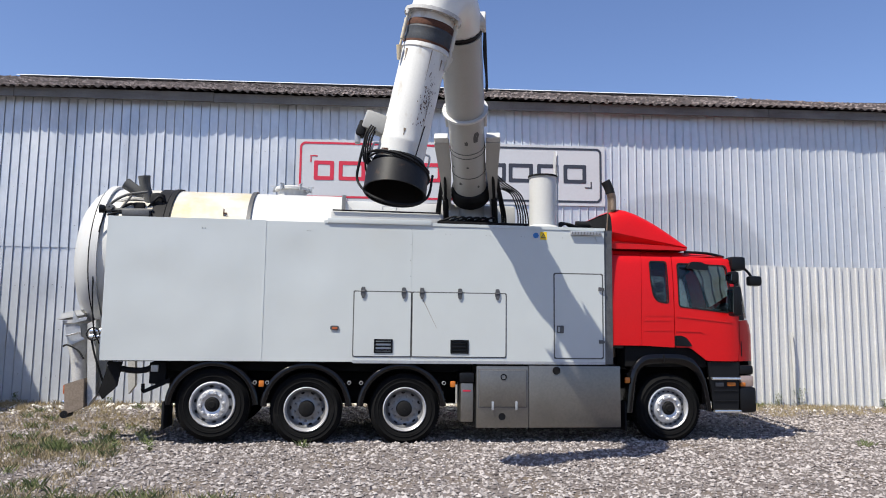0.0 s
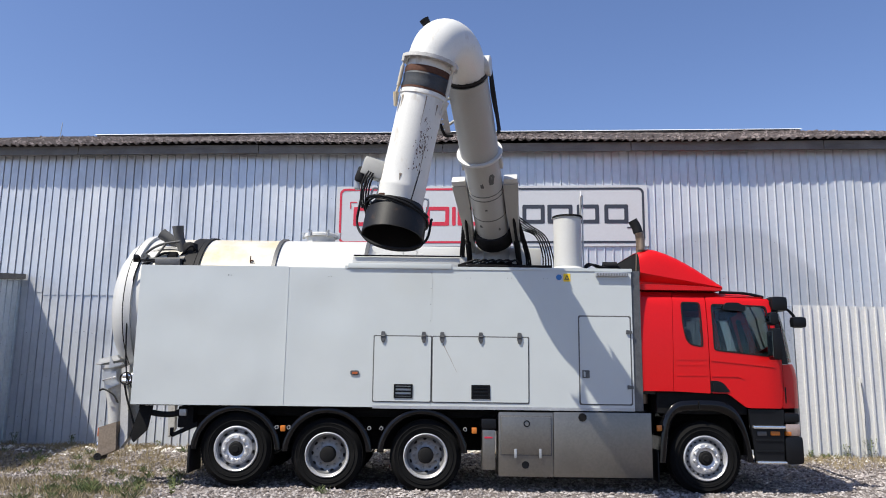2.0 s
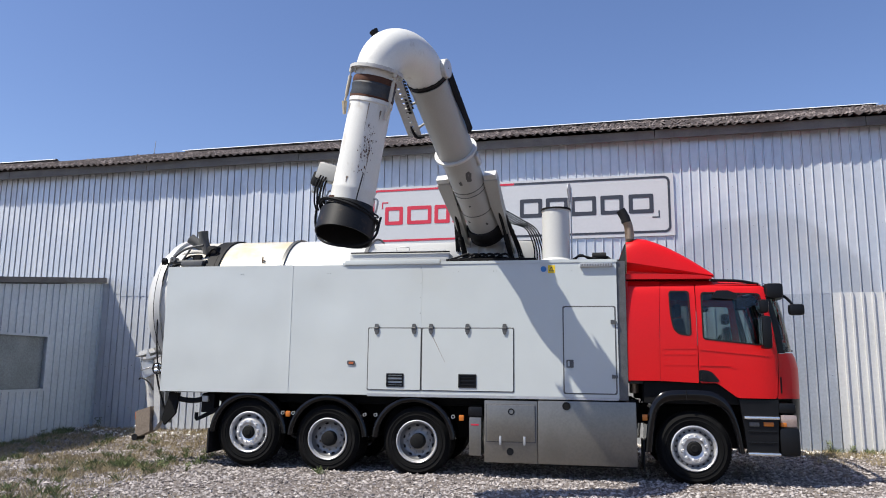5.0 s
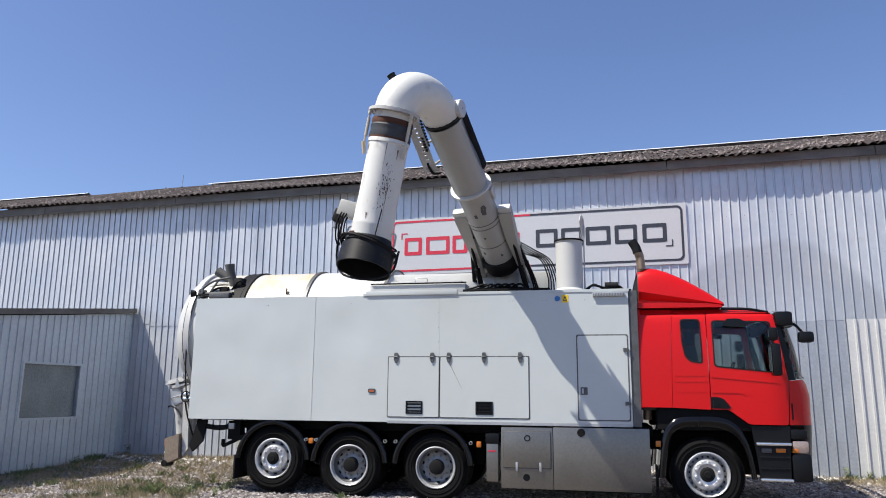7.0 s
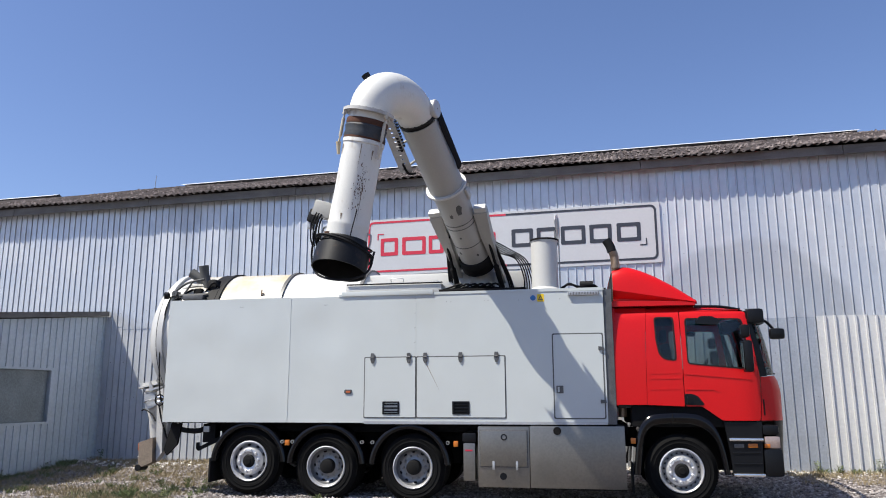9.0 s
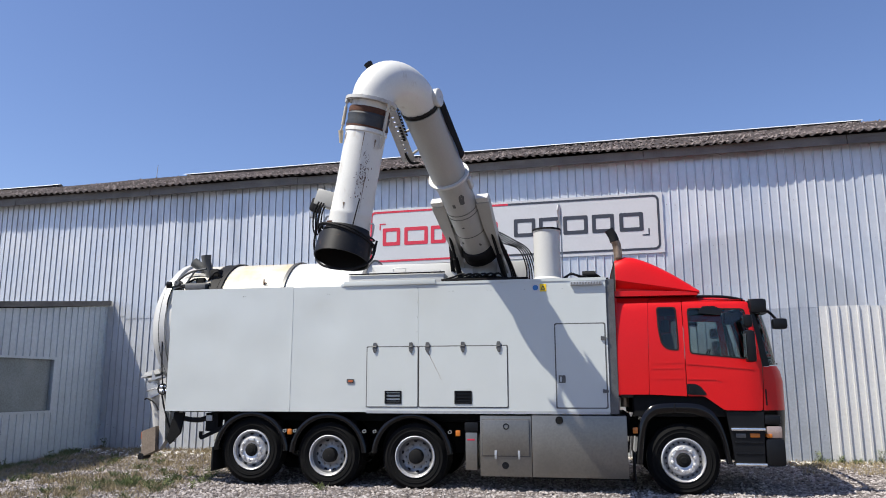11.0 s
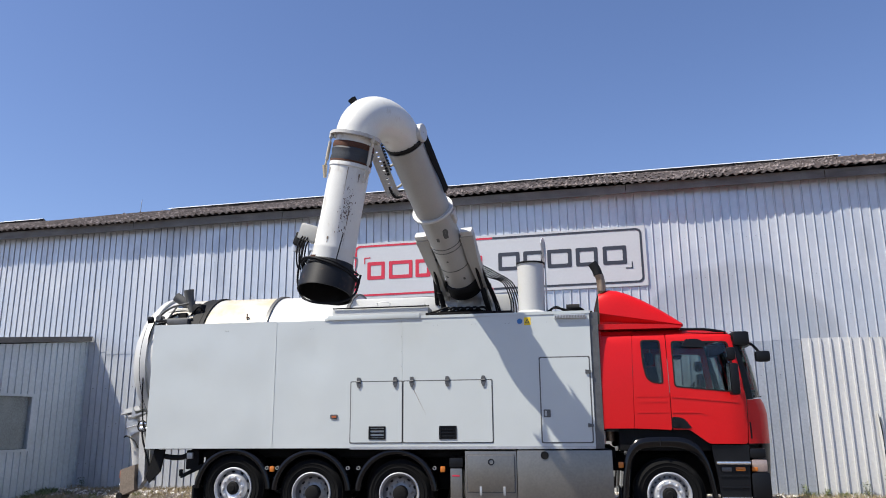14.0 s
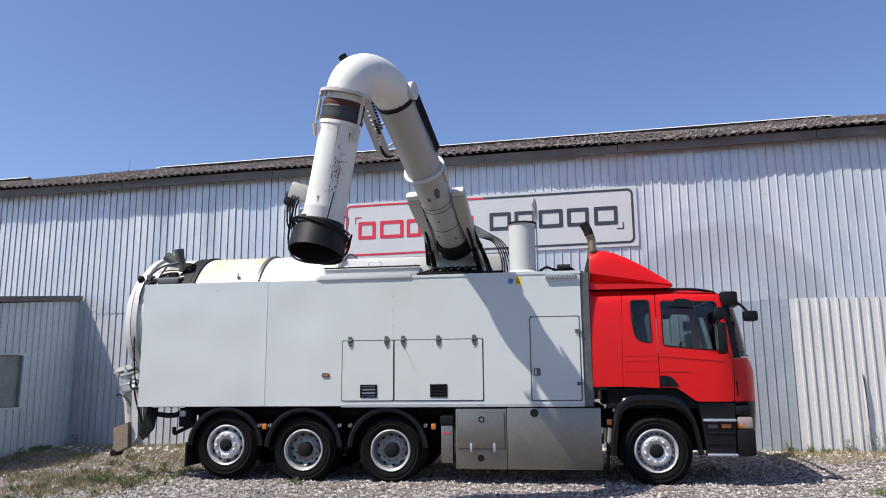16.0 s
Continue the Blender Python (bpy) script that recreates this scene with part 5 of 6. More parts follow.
    part("bumper_corner", Geo().box((1.19, min(side_y(s, 0.04), side_y(s, 0.5)), 0.44), (1.48, max(side_y(s, 0.04), side_y(s, 0.5)), 0.86), 0.07), M_PLASTIC, truck, "black plastic bumper corner")
    # front wheel arch
    arc_o = [(-0.715, 0.45), (-0.66, 0.95), (-0.60, 1.17), (-0.48, 1.31), (-0.36, 1.365), (0.17, 1.375), (0.36, 1.33), (0.52, 1.20), (0.64, 0.90), (0.70, 0.47)]
    arc_i = [(0.62, 0.47), (0.57, 0.85), (0.46, 1.07), (0.32, 1.17), (0.15, 1.22), (-0.33, 1.21), (-0.45, 1.14), (-0.52, 1.02), (-0.56, 0.80), (-0.60, 0.45)]
    rows = []
    for (ox, oz), (ix, iz) in zip(even(arc_o, 44), even(arc_i[::-1], 44)):
        row = [(ox, side_y(s, 0.55), oz), (ox, side_y(s, 0.06), oz)]
        for k in range(9):
            t = k / 8
            row.append((ox + (ix - ox) * t, side_y(s, 0.055 - 0.06 * math.sin(math.pi * (0.06 + 0.88 * t)) ** 0.7 + 0.02 * t), oz + (iz - oz) * t))
        rows.append(row + [(ix + (ox - ix) * 0.3, side_y(s, 0.10), iz + (oz - iz) * 0.3), (ox + (ix - ox) * 0.2, side_y(s, 0.55), oz + (iz - oz) * 0.2)])
    part("wheel_arch", Geo().loft(rows, True, True), M_GUARD, truck, "black front wheel arch")
    part("arch_joint", Geo().box((-0.10, min(side_y(s, -0.008), side_y(s, 0.04)), 1.235), (-0.092, max(side_y(s, -0.008), side_y(s, 0.04)), 1.36), 0), M_CHASSIS, truck)
    part("mud_flap", Geo().box((-0.735, min(side_y(s, 0.04), side_y(s, 0.5)), 0.17), (-0.715, max(side_y(s, 0.04), side_y(s, 0.5)), 0.62), 0.004), M_RUBBER, truck)
    part("arch_filler", Geo().box((-0.70, min(side_y(s, 0.12), side_y(s, 0.5)), 1.16), (1.1, max(side_y(s, 0.12), side_y(s, 0.5)), 1.50), 0.03), M_CHASSIS, truck)

# roof, front and windscreen
g, rows = Geo(), []
for x, zt in ((-0.93, 3.06), (-0.6, 3.075), (-0.2, 3.08), (0.3, 3.075), (0.75, 3.055), (1.0, 3.02), (1.08, 2.97)):
    w = cab_in(x, 2.95)
    row = []
    for k in range(25):
        u = -1 + k / 12
        z = 2.955 + (zt - 2.955) * (1 - abs(u) ** 5) ** 0.6
        row.append((x + 0.10 * (1 - u * u) * (x > 1.05), YC + u * (HALF - w + 0.004), z))
    rows.append(row)
part("cab_roof", g.loft(rows).loft([[(p[0], p[1], p[2] - 0.02) for p in r] for r in rows]), M_RED, truck, "red cab roof")
part("roof_gutter", Geo().sweep(curve_points([(0.35, side_y(-1, 0.15), 3.03), (0.75, side_y(-1, 0.15), 3.015), (1.04, side_y(-1, 0.17), 2.965)]), 0.022, 8), M_PLASTIC, truck)


def front_grid(zs, name, material, label="", out=0.0):
    rows = []
    for z in zs:
        w = cab_in(front_x(z), z)
        rows.append([(front_x(z) + out + 0.19 * (1 - u ** 8), YC + u * (HALF - w), z) for u in [math.sin((k / 16 - 1) * math.pi / 2) for k in range(33)]])
    return part(name, Geo().loft(rows).loft([[(p[0] - 0.015, p[1], p[2]) for p in r] for r in rows]), material, truck, label)


front_grid((1.93, 1.85, 1.7, 1.5, 1.262), "front_panel", M_RED, "red front panel")
ws = front_grid((2.93, 2.7, 2.45, 2.2, 1.96), "windscreen", M_GLASS, "large curved windscreen")
ws.visible_shadow = False
front_grid((1.26, 1.1, 0.9, 0.7, 0.46), "front_bumper", M_PLASTIC, "black front bumper")
part("sun_visor", Geo().loft([[(1.10 + dx + 0.21 * (1 - u ** 6), YC + u * 1.1, z) for u in [-1 + k / 10 for k in range(21)]] for dx, z in ((0.0, 2.98), (0.12, 2.90), (0.18, 2.78))]), M_PLASTIC, truck, "black sun visor over the windscreen")
part("front_mirror", Geo().box((1.44, 0.02, 2.49), (1.66, 0.17, 2.66), 0.05).sweep(curve_points([(1.25, 0.16, 2.80), (1.38, 0.10, 2.78), (1.48, 0.09, 2.68), (1.52, 0.09, 2.60)]), 0.022, 8), M_PLASTIC, truck, "small black front mirror on an arm")
part("wiper", Geo().sweep(curve_points([(1.55, 0.45, 1.97), (1.56, 0.9, 2.0), (1.57, 1.5, 2.02)]), 0.012, 6), M_PLASTIC, truck)
part("cab_rear_wall", Geo().box((-0.93, 0.03, 1.48), (-0.89, 2.42, 3.03), 0.02), M_RED, truck)
part("cab_floor", Geo().box((-0.9, 0.12, 1.45), (1.25, 2.33, 1.50), 0.01), M_INSIDE, truck)
part("headliner", Geo().box((-0.88, 0.16, 2.92), (1.0, 2.28, 2.94), 0.01), M_INSIDE, truck)
part("bunk_wall", Geo().box((-0.5, 0.2, 1.5), (-0.46, 2.2, 1.95), 0.02), M_INSIDE, truck)
part("dashboard", Geo().box((0.95, 0.14, 1.5), (1.30, 2.31, 2.02), 0.06).box((0.80, 1.5, 1.75), (1.0, 2.25, 2.06), 0.05), M_INSIDE, truck)
part("steering_wheel", Geo().sweep([Vector((0.68 + 0.10 * math.sin(a), 1.82 + 0.21 * math.cos(a), 2.08 + 0.19 * math.sin(a))) for a in [k * math.pi / 12 for k in range(25)]], 0.016, 8).sweep([(0.68, 1.82, 2.08), (0.95, 1.82, 1.85)], 0.04, 8), M_PLASTIC, truck)
for y in (0.62, 1.82):
    st = part("cab_seat", Geo().box((0.0, y - 0.26, 1.75), (0.52, y + 0.26, 1.93), 0.06), M_SEAT, truck, "dark cloth cab seat")
    part("seat_back", Geo().box((-0.10, y - 0.25, 1.88), (0.06, y + 0.25, 2.48), 0.06, Matrix.Translation((0, 0, 1.9)) @ Matrix.Rotation(radians(-8), 4, "Y") @ Matrix.Translation((0, 0, -1.9))), M_SEAT, st)
    part("headrest", Geo().box((-0.16, y - 0.14, 2.50), (-0.05, y + 0.14, 2.70), 0.04), M_SEAT, st)
    part("pedestal", Geo().box((0.05, y - 0.18, 1.5), (0.45, y + 0.18, 1.76), 0.03), M_INSIDE, st)

# roof spoiler
def spoiler_top(x):
    t = (x + 0.70) / 1.08
    return 3.75 - 0.60 * max(0, t) ** 1.45 if t > 0 else 3.75 - 2.2 * t * t


g, rows = Geo(), []
for x in (-0.895, -0.86, -0.80, -0.72, -0.6, -0.45, -0.3, -0.15, 0.0, 0.12, 0.24, 0.33, 0.39):
    t = (x + 0.86) / 1.25
    zt, zb = spoiler_top(x), 3.125 - 0.04 * t
    zc = zb + 0.175 * (1 - t) + 0.015
    zt = max(zt, zc + 0.02)
    hw = 1.18 - 0.07 * max(0, x + 0.1) ** 1.2
    half = [(hw - 0.10 * (1 - t) - 0.01, zb), (hw - 0.095 * (1 - t) - 0.01, zb + (zc - zb) * 0.35), (hw - 0.02, zc - 0.03 * (1 - t)), (hw + 0.005, zc)]
    for k in range(1, 9):
        q = k / 8
        half.append((hw + 0.005 - 0.10 * q - 0.22 * q ** 4, zc + (zt - zc) * math.sin(q * math.pi / 2) ** 0.8 * 0.97))
    half += [(hw * 0.5, zt * 0.997 + 0.003 * zc), (0.0, zt)]
    row = [(x + 0.08 * t * (1 - (w / hw) ** 2), YC - w, z) for w, z in half] + [(x + 0.08 * t * (1 - (w / hw) ** 2), YC + w, z) for w, z in half[-2::-1]]
    rows.append(row)
part("roof_spoiler", g.loft(rows).loft([[(p[0] + 0.01, YC + (p[1] - YC) * 0.985, p[2] - 0.015) for p in r] for r in rows]), M_RED, truck, "red curved roof spoiler", angle=28)
# black sheet added for the dark gap inside the open spoiler
part("spoiler_gap_shade", Geo().add([(p[0] + 0.01, p[1], p[2]) for p in rows[0]], [tuple(range(len(rows[0])))]), M_CHASSIS, truck)
g, rows = Geo(), []
for x, zt in ((-0.92, 3.135), (-0.5, 3.13), (0.0, 3.115), (0.25, 3.10), (0.36, 3.085)):
    hw = 1.195 - 0.05 * max(0, x)
    rows.append([(x, YC - hw, 3.05), (x, YC - hw, zt), (x, YC - hw + 0.06, zt + 0.01), (x, YC + hw - 0.06, zt + 0.01), (x, YC + hw, zt), (x, YC + hw, 3.05)])
part("spoiler_base", g.loft(rows, True, True), M_RED, truck)

# ---- boom ----
# drawn at a nominal size and enlarged to the true one by BOOM
BOOM = 1.04
P0, P1 = Vector((-3.10, 0.71, 3.80)) / BOOM, Vector((-3.71, -2.01, 5.71)) / BOOM
AD = (P1 - P0).normalized()
AL = (P1 - P0).length
SF, SE = 1.94, AL - 0.07  # the lower flange, the end of the outer tube
SIDEWAY = AD.cross(Vector((0, 0, 1))).normalized()
UPWAY = SIDEWAY.cross(AD).normalized()
H0, H1, H2 = Vector((-4.17, -2.93, 5.43)) / BOOM, Vector((-4.54, -2.72, 3.66)) / BOOM, Vector((-4.585, -2.72, 3.31)) / BOOM
HD = (H1 - H0).normalized()


def bpart(name, geo, material, parent=None, label="", angle=35):
    geo.v = [tuple(c * BOOM for c in p) for p in geo.v]
    return part(name, geo, material, parent, label, angle=angle)


def arm(s, up=0.0, side=0.0):
    return P0 + AD * s + UPWAY * up + SIDEWAY * side


def bolts(g, centre, axis, rad, n, r=0.014, h=0.02):
    axis = Vector(axis).normalized()
    u = axis.orthogonal().normalized()
    w = axis.cross(u)
    for k in range(n):
        a = 2 * math.pi * k / n
        g.lathe(Vector(centre) + (u * math.cos(a) + w * math.sin(a)) * rad, axis, [(-h, 0.001), (-h, r), (h, r), (h, 0.001)], 6)
    return g


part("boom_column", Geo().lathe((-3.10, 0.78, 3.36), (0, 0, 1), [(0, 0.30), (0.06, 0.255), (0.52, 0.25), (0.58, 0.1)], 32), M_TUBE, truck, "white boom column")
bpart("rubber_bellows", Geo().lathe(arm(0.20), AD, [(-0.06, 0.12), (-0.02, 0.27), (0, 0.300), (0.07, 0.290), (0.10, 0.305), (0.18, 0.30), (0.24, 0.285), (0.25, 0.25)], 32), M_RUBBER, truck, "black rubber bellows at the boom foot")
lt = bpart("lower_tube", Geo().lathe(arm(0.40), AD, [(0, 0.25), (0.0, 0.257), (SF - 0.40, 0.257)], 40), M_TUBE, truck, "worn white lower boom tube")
for sr in (0.82, 1.22, 1.30):
    bpart("weld_ring", Geo().lathe(arm(sr), AD, [(0, 0.25), (0, 0.262), (0.012, 0.262), (0.012, 0.25)], 40), M_DARKSTEEL, lt)
DOWNS = [(math.cos(q), math.sin(q)) for q in (3.5, 4.1, 4.7, 5.2, 5.7)]
for sr, k, w, h in ((1.60, 1, 0.05, 0.10), (1.52, 2, 0.03, 0.05), (1.05, 2, 0.02, 0.02), (0.98, 4, 0.025, 0.02), (0.70, 3, 0.03, 0.03), (0.62, 1, 0.02, 0.03), (1.40, 4, 0.015, 0.02)):
    c, d = DOWNS[k]
    r0 = random.Random(k + int(sr * 100))
    ring = []
    for j in range(9):
        q = 2 * math.pi * j / 9
        g2 = math.atan2(d, c) + w / 0.26 * math.cos(q) * r0.uniform(0.6, 1.3)
        ring.append(P0 + AD * (sr + h * math.sin(q) * r0.uniform(0.6, 1.3)) + (SIDEWAY * math.cos(g2) + UPWAY * math.sin(g2)) * 0.2585)
    bpart("oil_spot", Geo().add(ring, [tuple(range(9))]), M_PIPE, lt)
for e in (-1, 1):
    bpart("lug", Geo().box((-0.10, -0.025, -0.05), (0.10, 0.025, 0.05), 0.015, Matrix.Translation(arm(SF - 0.22) + SIDEWAY * 0.275 * e + UPWAY * 0.05) @ AD.to_track_quat("X", "Z").to_matrix().to_4x4()), M_WHITE, lt)
fl = Geo().lathe(arm(SF - 0.02), AD, [(0, 0.26), (0, 0.325), (0.035, 0.325), (0.035, 0.27)], 40)
bpart("flange", bolts(fl, arm(SF), AD, 0.30, 16), M_WHITE, lt)
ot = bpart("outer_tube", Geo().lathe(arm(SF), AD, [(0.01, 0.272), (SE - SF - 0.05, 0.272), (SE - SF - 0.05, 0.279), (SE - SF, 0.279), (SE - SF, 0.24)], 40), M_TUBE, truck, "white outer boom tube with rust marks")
bpart("guide_ring", Geo().lathe(arm(SE - 0.002), AD, [(0, 0.236), (0, 0.262), (0.02, 0.262), (0.025, 0.236)], 40), M_HOOD, ot)
it = bpart("inner_tube", Geo().lathe(arm(AL * 0.5), AD, [(0, 0.236), (AL * 0.33, 0.236), (AL * 0.335, 0.242), (AL * 0.34, 0.236), (AL * 0.5, 0.236)], 40), M_OXIDE, truck, "dark oxide-red telescopic boom tube")
# elbow
A, B, C, D = P1, P1 + AD * 0.43, H0 - HD * 0.43, H0
mid = [A * (1 - t) ** 3 + B * 3 * t * (1 - t) ** 2 + C * 3 * t * t * (1 - t) + D * t ** 3 for t in [k / 20 for k in range(21)]]
eb = bpart("elbow", Geo().sweep(mid, [0.268 + 0.02 * math.sin(math.pi * k / 20) for k in range(21)], 40, False), M_RUSTY, truck, "smooth white boom elbow")
bpart("elbow_ring", bolts(Geo().lathe(P1 - AD * 0.03, AD, [(0, 0.24), (0, 0.285), (0.03, 0.285), (0.03, 0.265)], 40), P1 - AD * 0.02, AD, 0.272, 16, 0.010, 0.03), M_HOOD, eb)
g = Geo().lathe(H0, HD, [(-0.02, 0.26), (-0.02, 0.335), (0.02, 0.335), (0.02, 0.26)], 40)
hp = bpart("hanging_tube", Geo().lathe(H0, HD, [(0.0, 0.252), (0.12, 0.252)], 40).lathe(H0 + HD * 0.36, HD, [(0, 0.266), (0.02, 0.274), (0.06, 0.274), (0.07, 0.262), (0.75, 0.262), (0.95, 0.268), (1.10, 0.27), (1.12, 0.276), (1.14, 0.272), (1.32, 0.278)], 40), M_RUSTY, truck, "white hanging suction tube with rust spots")
bpart("swivel_flange", bolts(g, H0, HD, 0.30, 20, 0.014, 0.032), M_GRIMY, hp, "grimy bolted swivel flange")
bpart("rust_band", Geo().lathe(H0 + HD * 0.10, HD, [(0, 0.25), (0, 0.268), (0.04, 0.276), (0.075, 0.268), (0.075, 0.25)], 40), M_RUST, hp, "rusty clamp band")
bpart("rubber_sleeve", Geo().lathe(H0 + HD * 0.17, HD, [(0, 0.262), (0.03, 0.278), (0.10, 0.266), (0.16, 0.280), (0.19, 0.268)], 40), M_SLEEVE, hp, "black rubber sleeve")
bpart("rust_band", Geo().lathe(H0 + HD * 0.345, HD, [(0, 0.25), (0, 0.274), (0.025, 0.274), (0.025, 0.25)], 40), M_RUST, hp)
# three tie bars round the sleeve
for cam_ward, right_ward in ((0.66, 0.75), (0.12, -0.99), (-0.98, 0.2)):
    d = Vector((0.25, -0.97, 0)) * cam_ward + Vector((0.97, 0.25, 0)) * right_ward
    d = (d - HD * d.dot(HD)).normalized()
    a, b = H0 + d * 0.315 + HD * 0.02, H0 + d * 0.325 + HD * 0.50
    g = Geo().sweep([a, a + HD * 0.10], 0.012, 8).sweep([a + HD * 0.10, a + HD * 0.34], 0.022, 10).sweep([a + HD * 0.34, b], 0.014, 8)
    g.sweep([b - HD * 0.06, b + HD * 0.10 - d * 0.03], [0.035, 0.02], 8).sweep([a - HD * 0.04, a + HD * 0.05], 0.028, 8)
    bpart("turnbuckle", g, M_STAINED, hp, "stained tie bar beside the sleeve")
# mouth
MOUTH = (H2 - H1).normalized() + Vector((0, -0.26, 0))
g = Geo().lathe(H1 - HD * 0.03, MOUTH, [(0, 0.275), (0.02, 0.305), (0.10, 0.325), (0.12, 0.352), (0.40, 0.358), (0.40, 0.340), (0.12, 0.32), (-0.2, 0.24)], 44)
md = bpart("suction_mouth", g, M_HOOD, truck, "black steel suction mouth")
bpart("inner_throat", Geo().lathe(H1 - HD * 0.25, HD, [(0, 0.01), (0, 0.27)], 24), M_HOOD, md)
HS = HD.cross(Vector((0, 1, 0))).normalized()
HF = Vector((0, -1, 0))
for k, (r, dz, sag) in enumerate(((0.36, -0.02, 0.03), (0.375, 0.02, 0.06), (0.385, 0.05, 0.10), (0.37, 0.08, 0.14))):
    ring = []
    for j in range(25):
        a = 2 * math.pi * j / 24
        ring.append(H1 + (HS * math.cos(a) + HF * math.sin(a)) * r + HD * (dz + sag * math.cos(a + 0.5 * k)))
    bpart("hose", Geo().sweep(ring, 0.0125, 8), M_RUBBER, md)
bpart("hanging_hose", Geo().sweep(curve_points([H1 - HS * 0.42 - HD * 0.45, H1 - HS * 0.44 + HD * 0.05, H1 - HS * 0.40 + HD * 0.30, H1 - HS * 0.15 + HD * 0.48 + HF * 0.3, H1 + HS * 0.2 + HD * 0.47 + HF * 0.3, H1 + HS * 0.40 + HD * 0.3 + HF * 0.1, H1 + HS * 0.41 + HD * 0.02], 7), 0.015, 8), M_RUBBER, md)
LEFT = HS if HS.x < 0 else -HS
bx = bpart("valve_box", Geo().box((-0.13, -0.10, -0.10), (0.13, 0.10, 0.12), 0.03, Matrix.Translation(H0 + HD * 1.36 + LEFT * 0.37) @ Matrix.Rotation(radians(18), 4, "Y")), M_TUBE, truck, "pale valve box on the suction tube")
bpart("work_lamp", Geo().box((-0.05, -0.09, -0.09), (0.05, 0.09, 0.09), 0.03, Matrix.Translation(H0 + HD * 1.45 + LEFT * 0.50) @ Matrix.Rotation(radians(18), 4, "Y")), M_RUBBER, bx, "small black work lamp")
bpart("lamp_bracket", Geo().box((-0.03, -0.05, -0.06), (0.03, 0.05, 0.06), 0.01, Matrix.Translation(H0 + HD * 1.56 + LEFT * 0.52)), M_TRIM, bx)
for k in range(4):
    o = LEFT * (0.33 + 0.022 * k) + HF * (0.08 + 0.03 * k)
    bpart("hose", Geo().sweep(curve_points([H0 + HD * 1.42 + o, H0 + HD * 1.55 + o * 1.1, H0 + HD * 1.75 + o * 1.05, H1 + o * 0.95 + HD * 0.10], 5), 0.011, 8), M_RUBBER, bx)
for sgn, a, b in ((1, -0.24, 0.1), (-1, -0.22, 0.12)):
    o = LEFT * sgn
    bpart("grab_handle", Geo().sweep(curve_points([H1 + o * 0.275 + HD * 0.0, H1 + o * 0.33 - HD * 0.02, H1 + o * 0.33 - HD * 0.17, H1 + o * 0.27 - HD * 0.19], 4), 0.012, 8), M_WHITE, md)
bpart("rod", Geo().sweep([H1 - LEFT * 0.18 + HF * 0.3 - HD * 0.42, H1 - LEFT * 0.15 + HF * 0.32 + HD * 0.05], 0.008, 6), M_RUBBER, md)
bpart("rust_plate", Geo().box((-0.05, -0.02, -0.05), (0.05, 0.02, 0.05), 0.01, Matrix.Translation(H1 + LEFT * 0.17 + HF * 0.215 - HD * 0.06)), M_RUST, md)
bpart("elbow_lamp", Geo().lathe(mid[12] + Vector((-0.22, -0.1, 0.19)), (-0.5, -0.2, 0.8), [(0, 0.02), (0, 0.05), (0.07, 0.06), (0.08, 0.01)], 14), M_RUBBER, eb, "small black lamp on the elbow")
bpart("elbow_cap", Geo().lathe(arm(AL + 0.05, 0.05) + (SIDEWAY if SIDEWAY.x > 0 else -SIDEWAY) * 0.20, SIDEWAY if SIDEWAY.x > 0 else -SIDEWAY, [(0, 0.13), (0.12, 0.13), (0.13, 0.12), (0.13, 0.01)], 24), M_WHITE, eb)

# rubber guard strip, cable chain, perforated guide plate
RIGHT = SIDEWAY if SIDEWAY.x > 0 else -SIDEWAY
g = Geo()
rows = []
for k in range(9):
    s = AL - 1.02 + 1.12 * k / 8
    e = 0.10 * (1 - k / 8)
    rows.append([arm(s) + RIGHT * (0.29 + 0.01 * math.sin(k)) + UPWAY * 0.0, arm(s) + RIGHT * 0.32 + UPWAY * 0.05, arm(s) + RIGHT * 0.32 + UPWAY * 0.13])
g.loft(rows)
g.loft([[p + RIGHT * 0.008 for p in r] for r in rows])
bpart("guard_strip", g, M_CHASSIS, truck, "black rubber guard strip along the boom")
g = Geo()
for k in range(17):
    s = AL - 0.40 + k * 0.048
    c = arm(s) - RIGHT * 0.34 - UPWAY * (0.02 + 0.12 * max(0, 1 - k / 13))
    for e in (-0.06, 0.06):
        g.box((-0.018, -0.02, -0.008), (0.018, 0.02, 0.008), 0.003, Matrix.Translation(c + UPWAY * e) @ AD.to_track_quat("X", "Z").to_matrix().to_4x4())
    g.sweep([c - UPWAY * 0.06, c + UPWAY * 0.06], 0.007, 5)
tagged(bpart("cable_chain", g, M_HOOD, truck, "black plastic cable chain"), kind="stuff")
hole = [[(0.12 + 0.115 * k + 0.018 * math.cos(q * 0.785), 0.07 + 0.018 * math.sin(q * 0.785)) for q in range(8)] for k in range(10)]
bpart("guide_plate", Geo().sheet(rect(0.0, 0.0, 1.35, 0.16, 0.03), hole, lambda a, b, d: arm(SF + 0.52 + a * 0.66) - RIGHT * (0.30 + b * 1.3) - UPWAY * (0.22 - d - 0.06 * a), 0.008, 0), M_TRIM, truck, "perforated grey steel guide plate")
for sr, dn in ((SF + 0.58, 0.22), (SF + 0.95, 0.15)):
    bpart("guide_bracket", Geo().sweep([arm(sr) - RIGHT * 0.46 - UPWAY * dn, arm(sr) - RIGHT * 0.25], 0.02, 8), M_TUBE, truck)
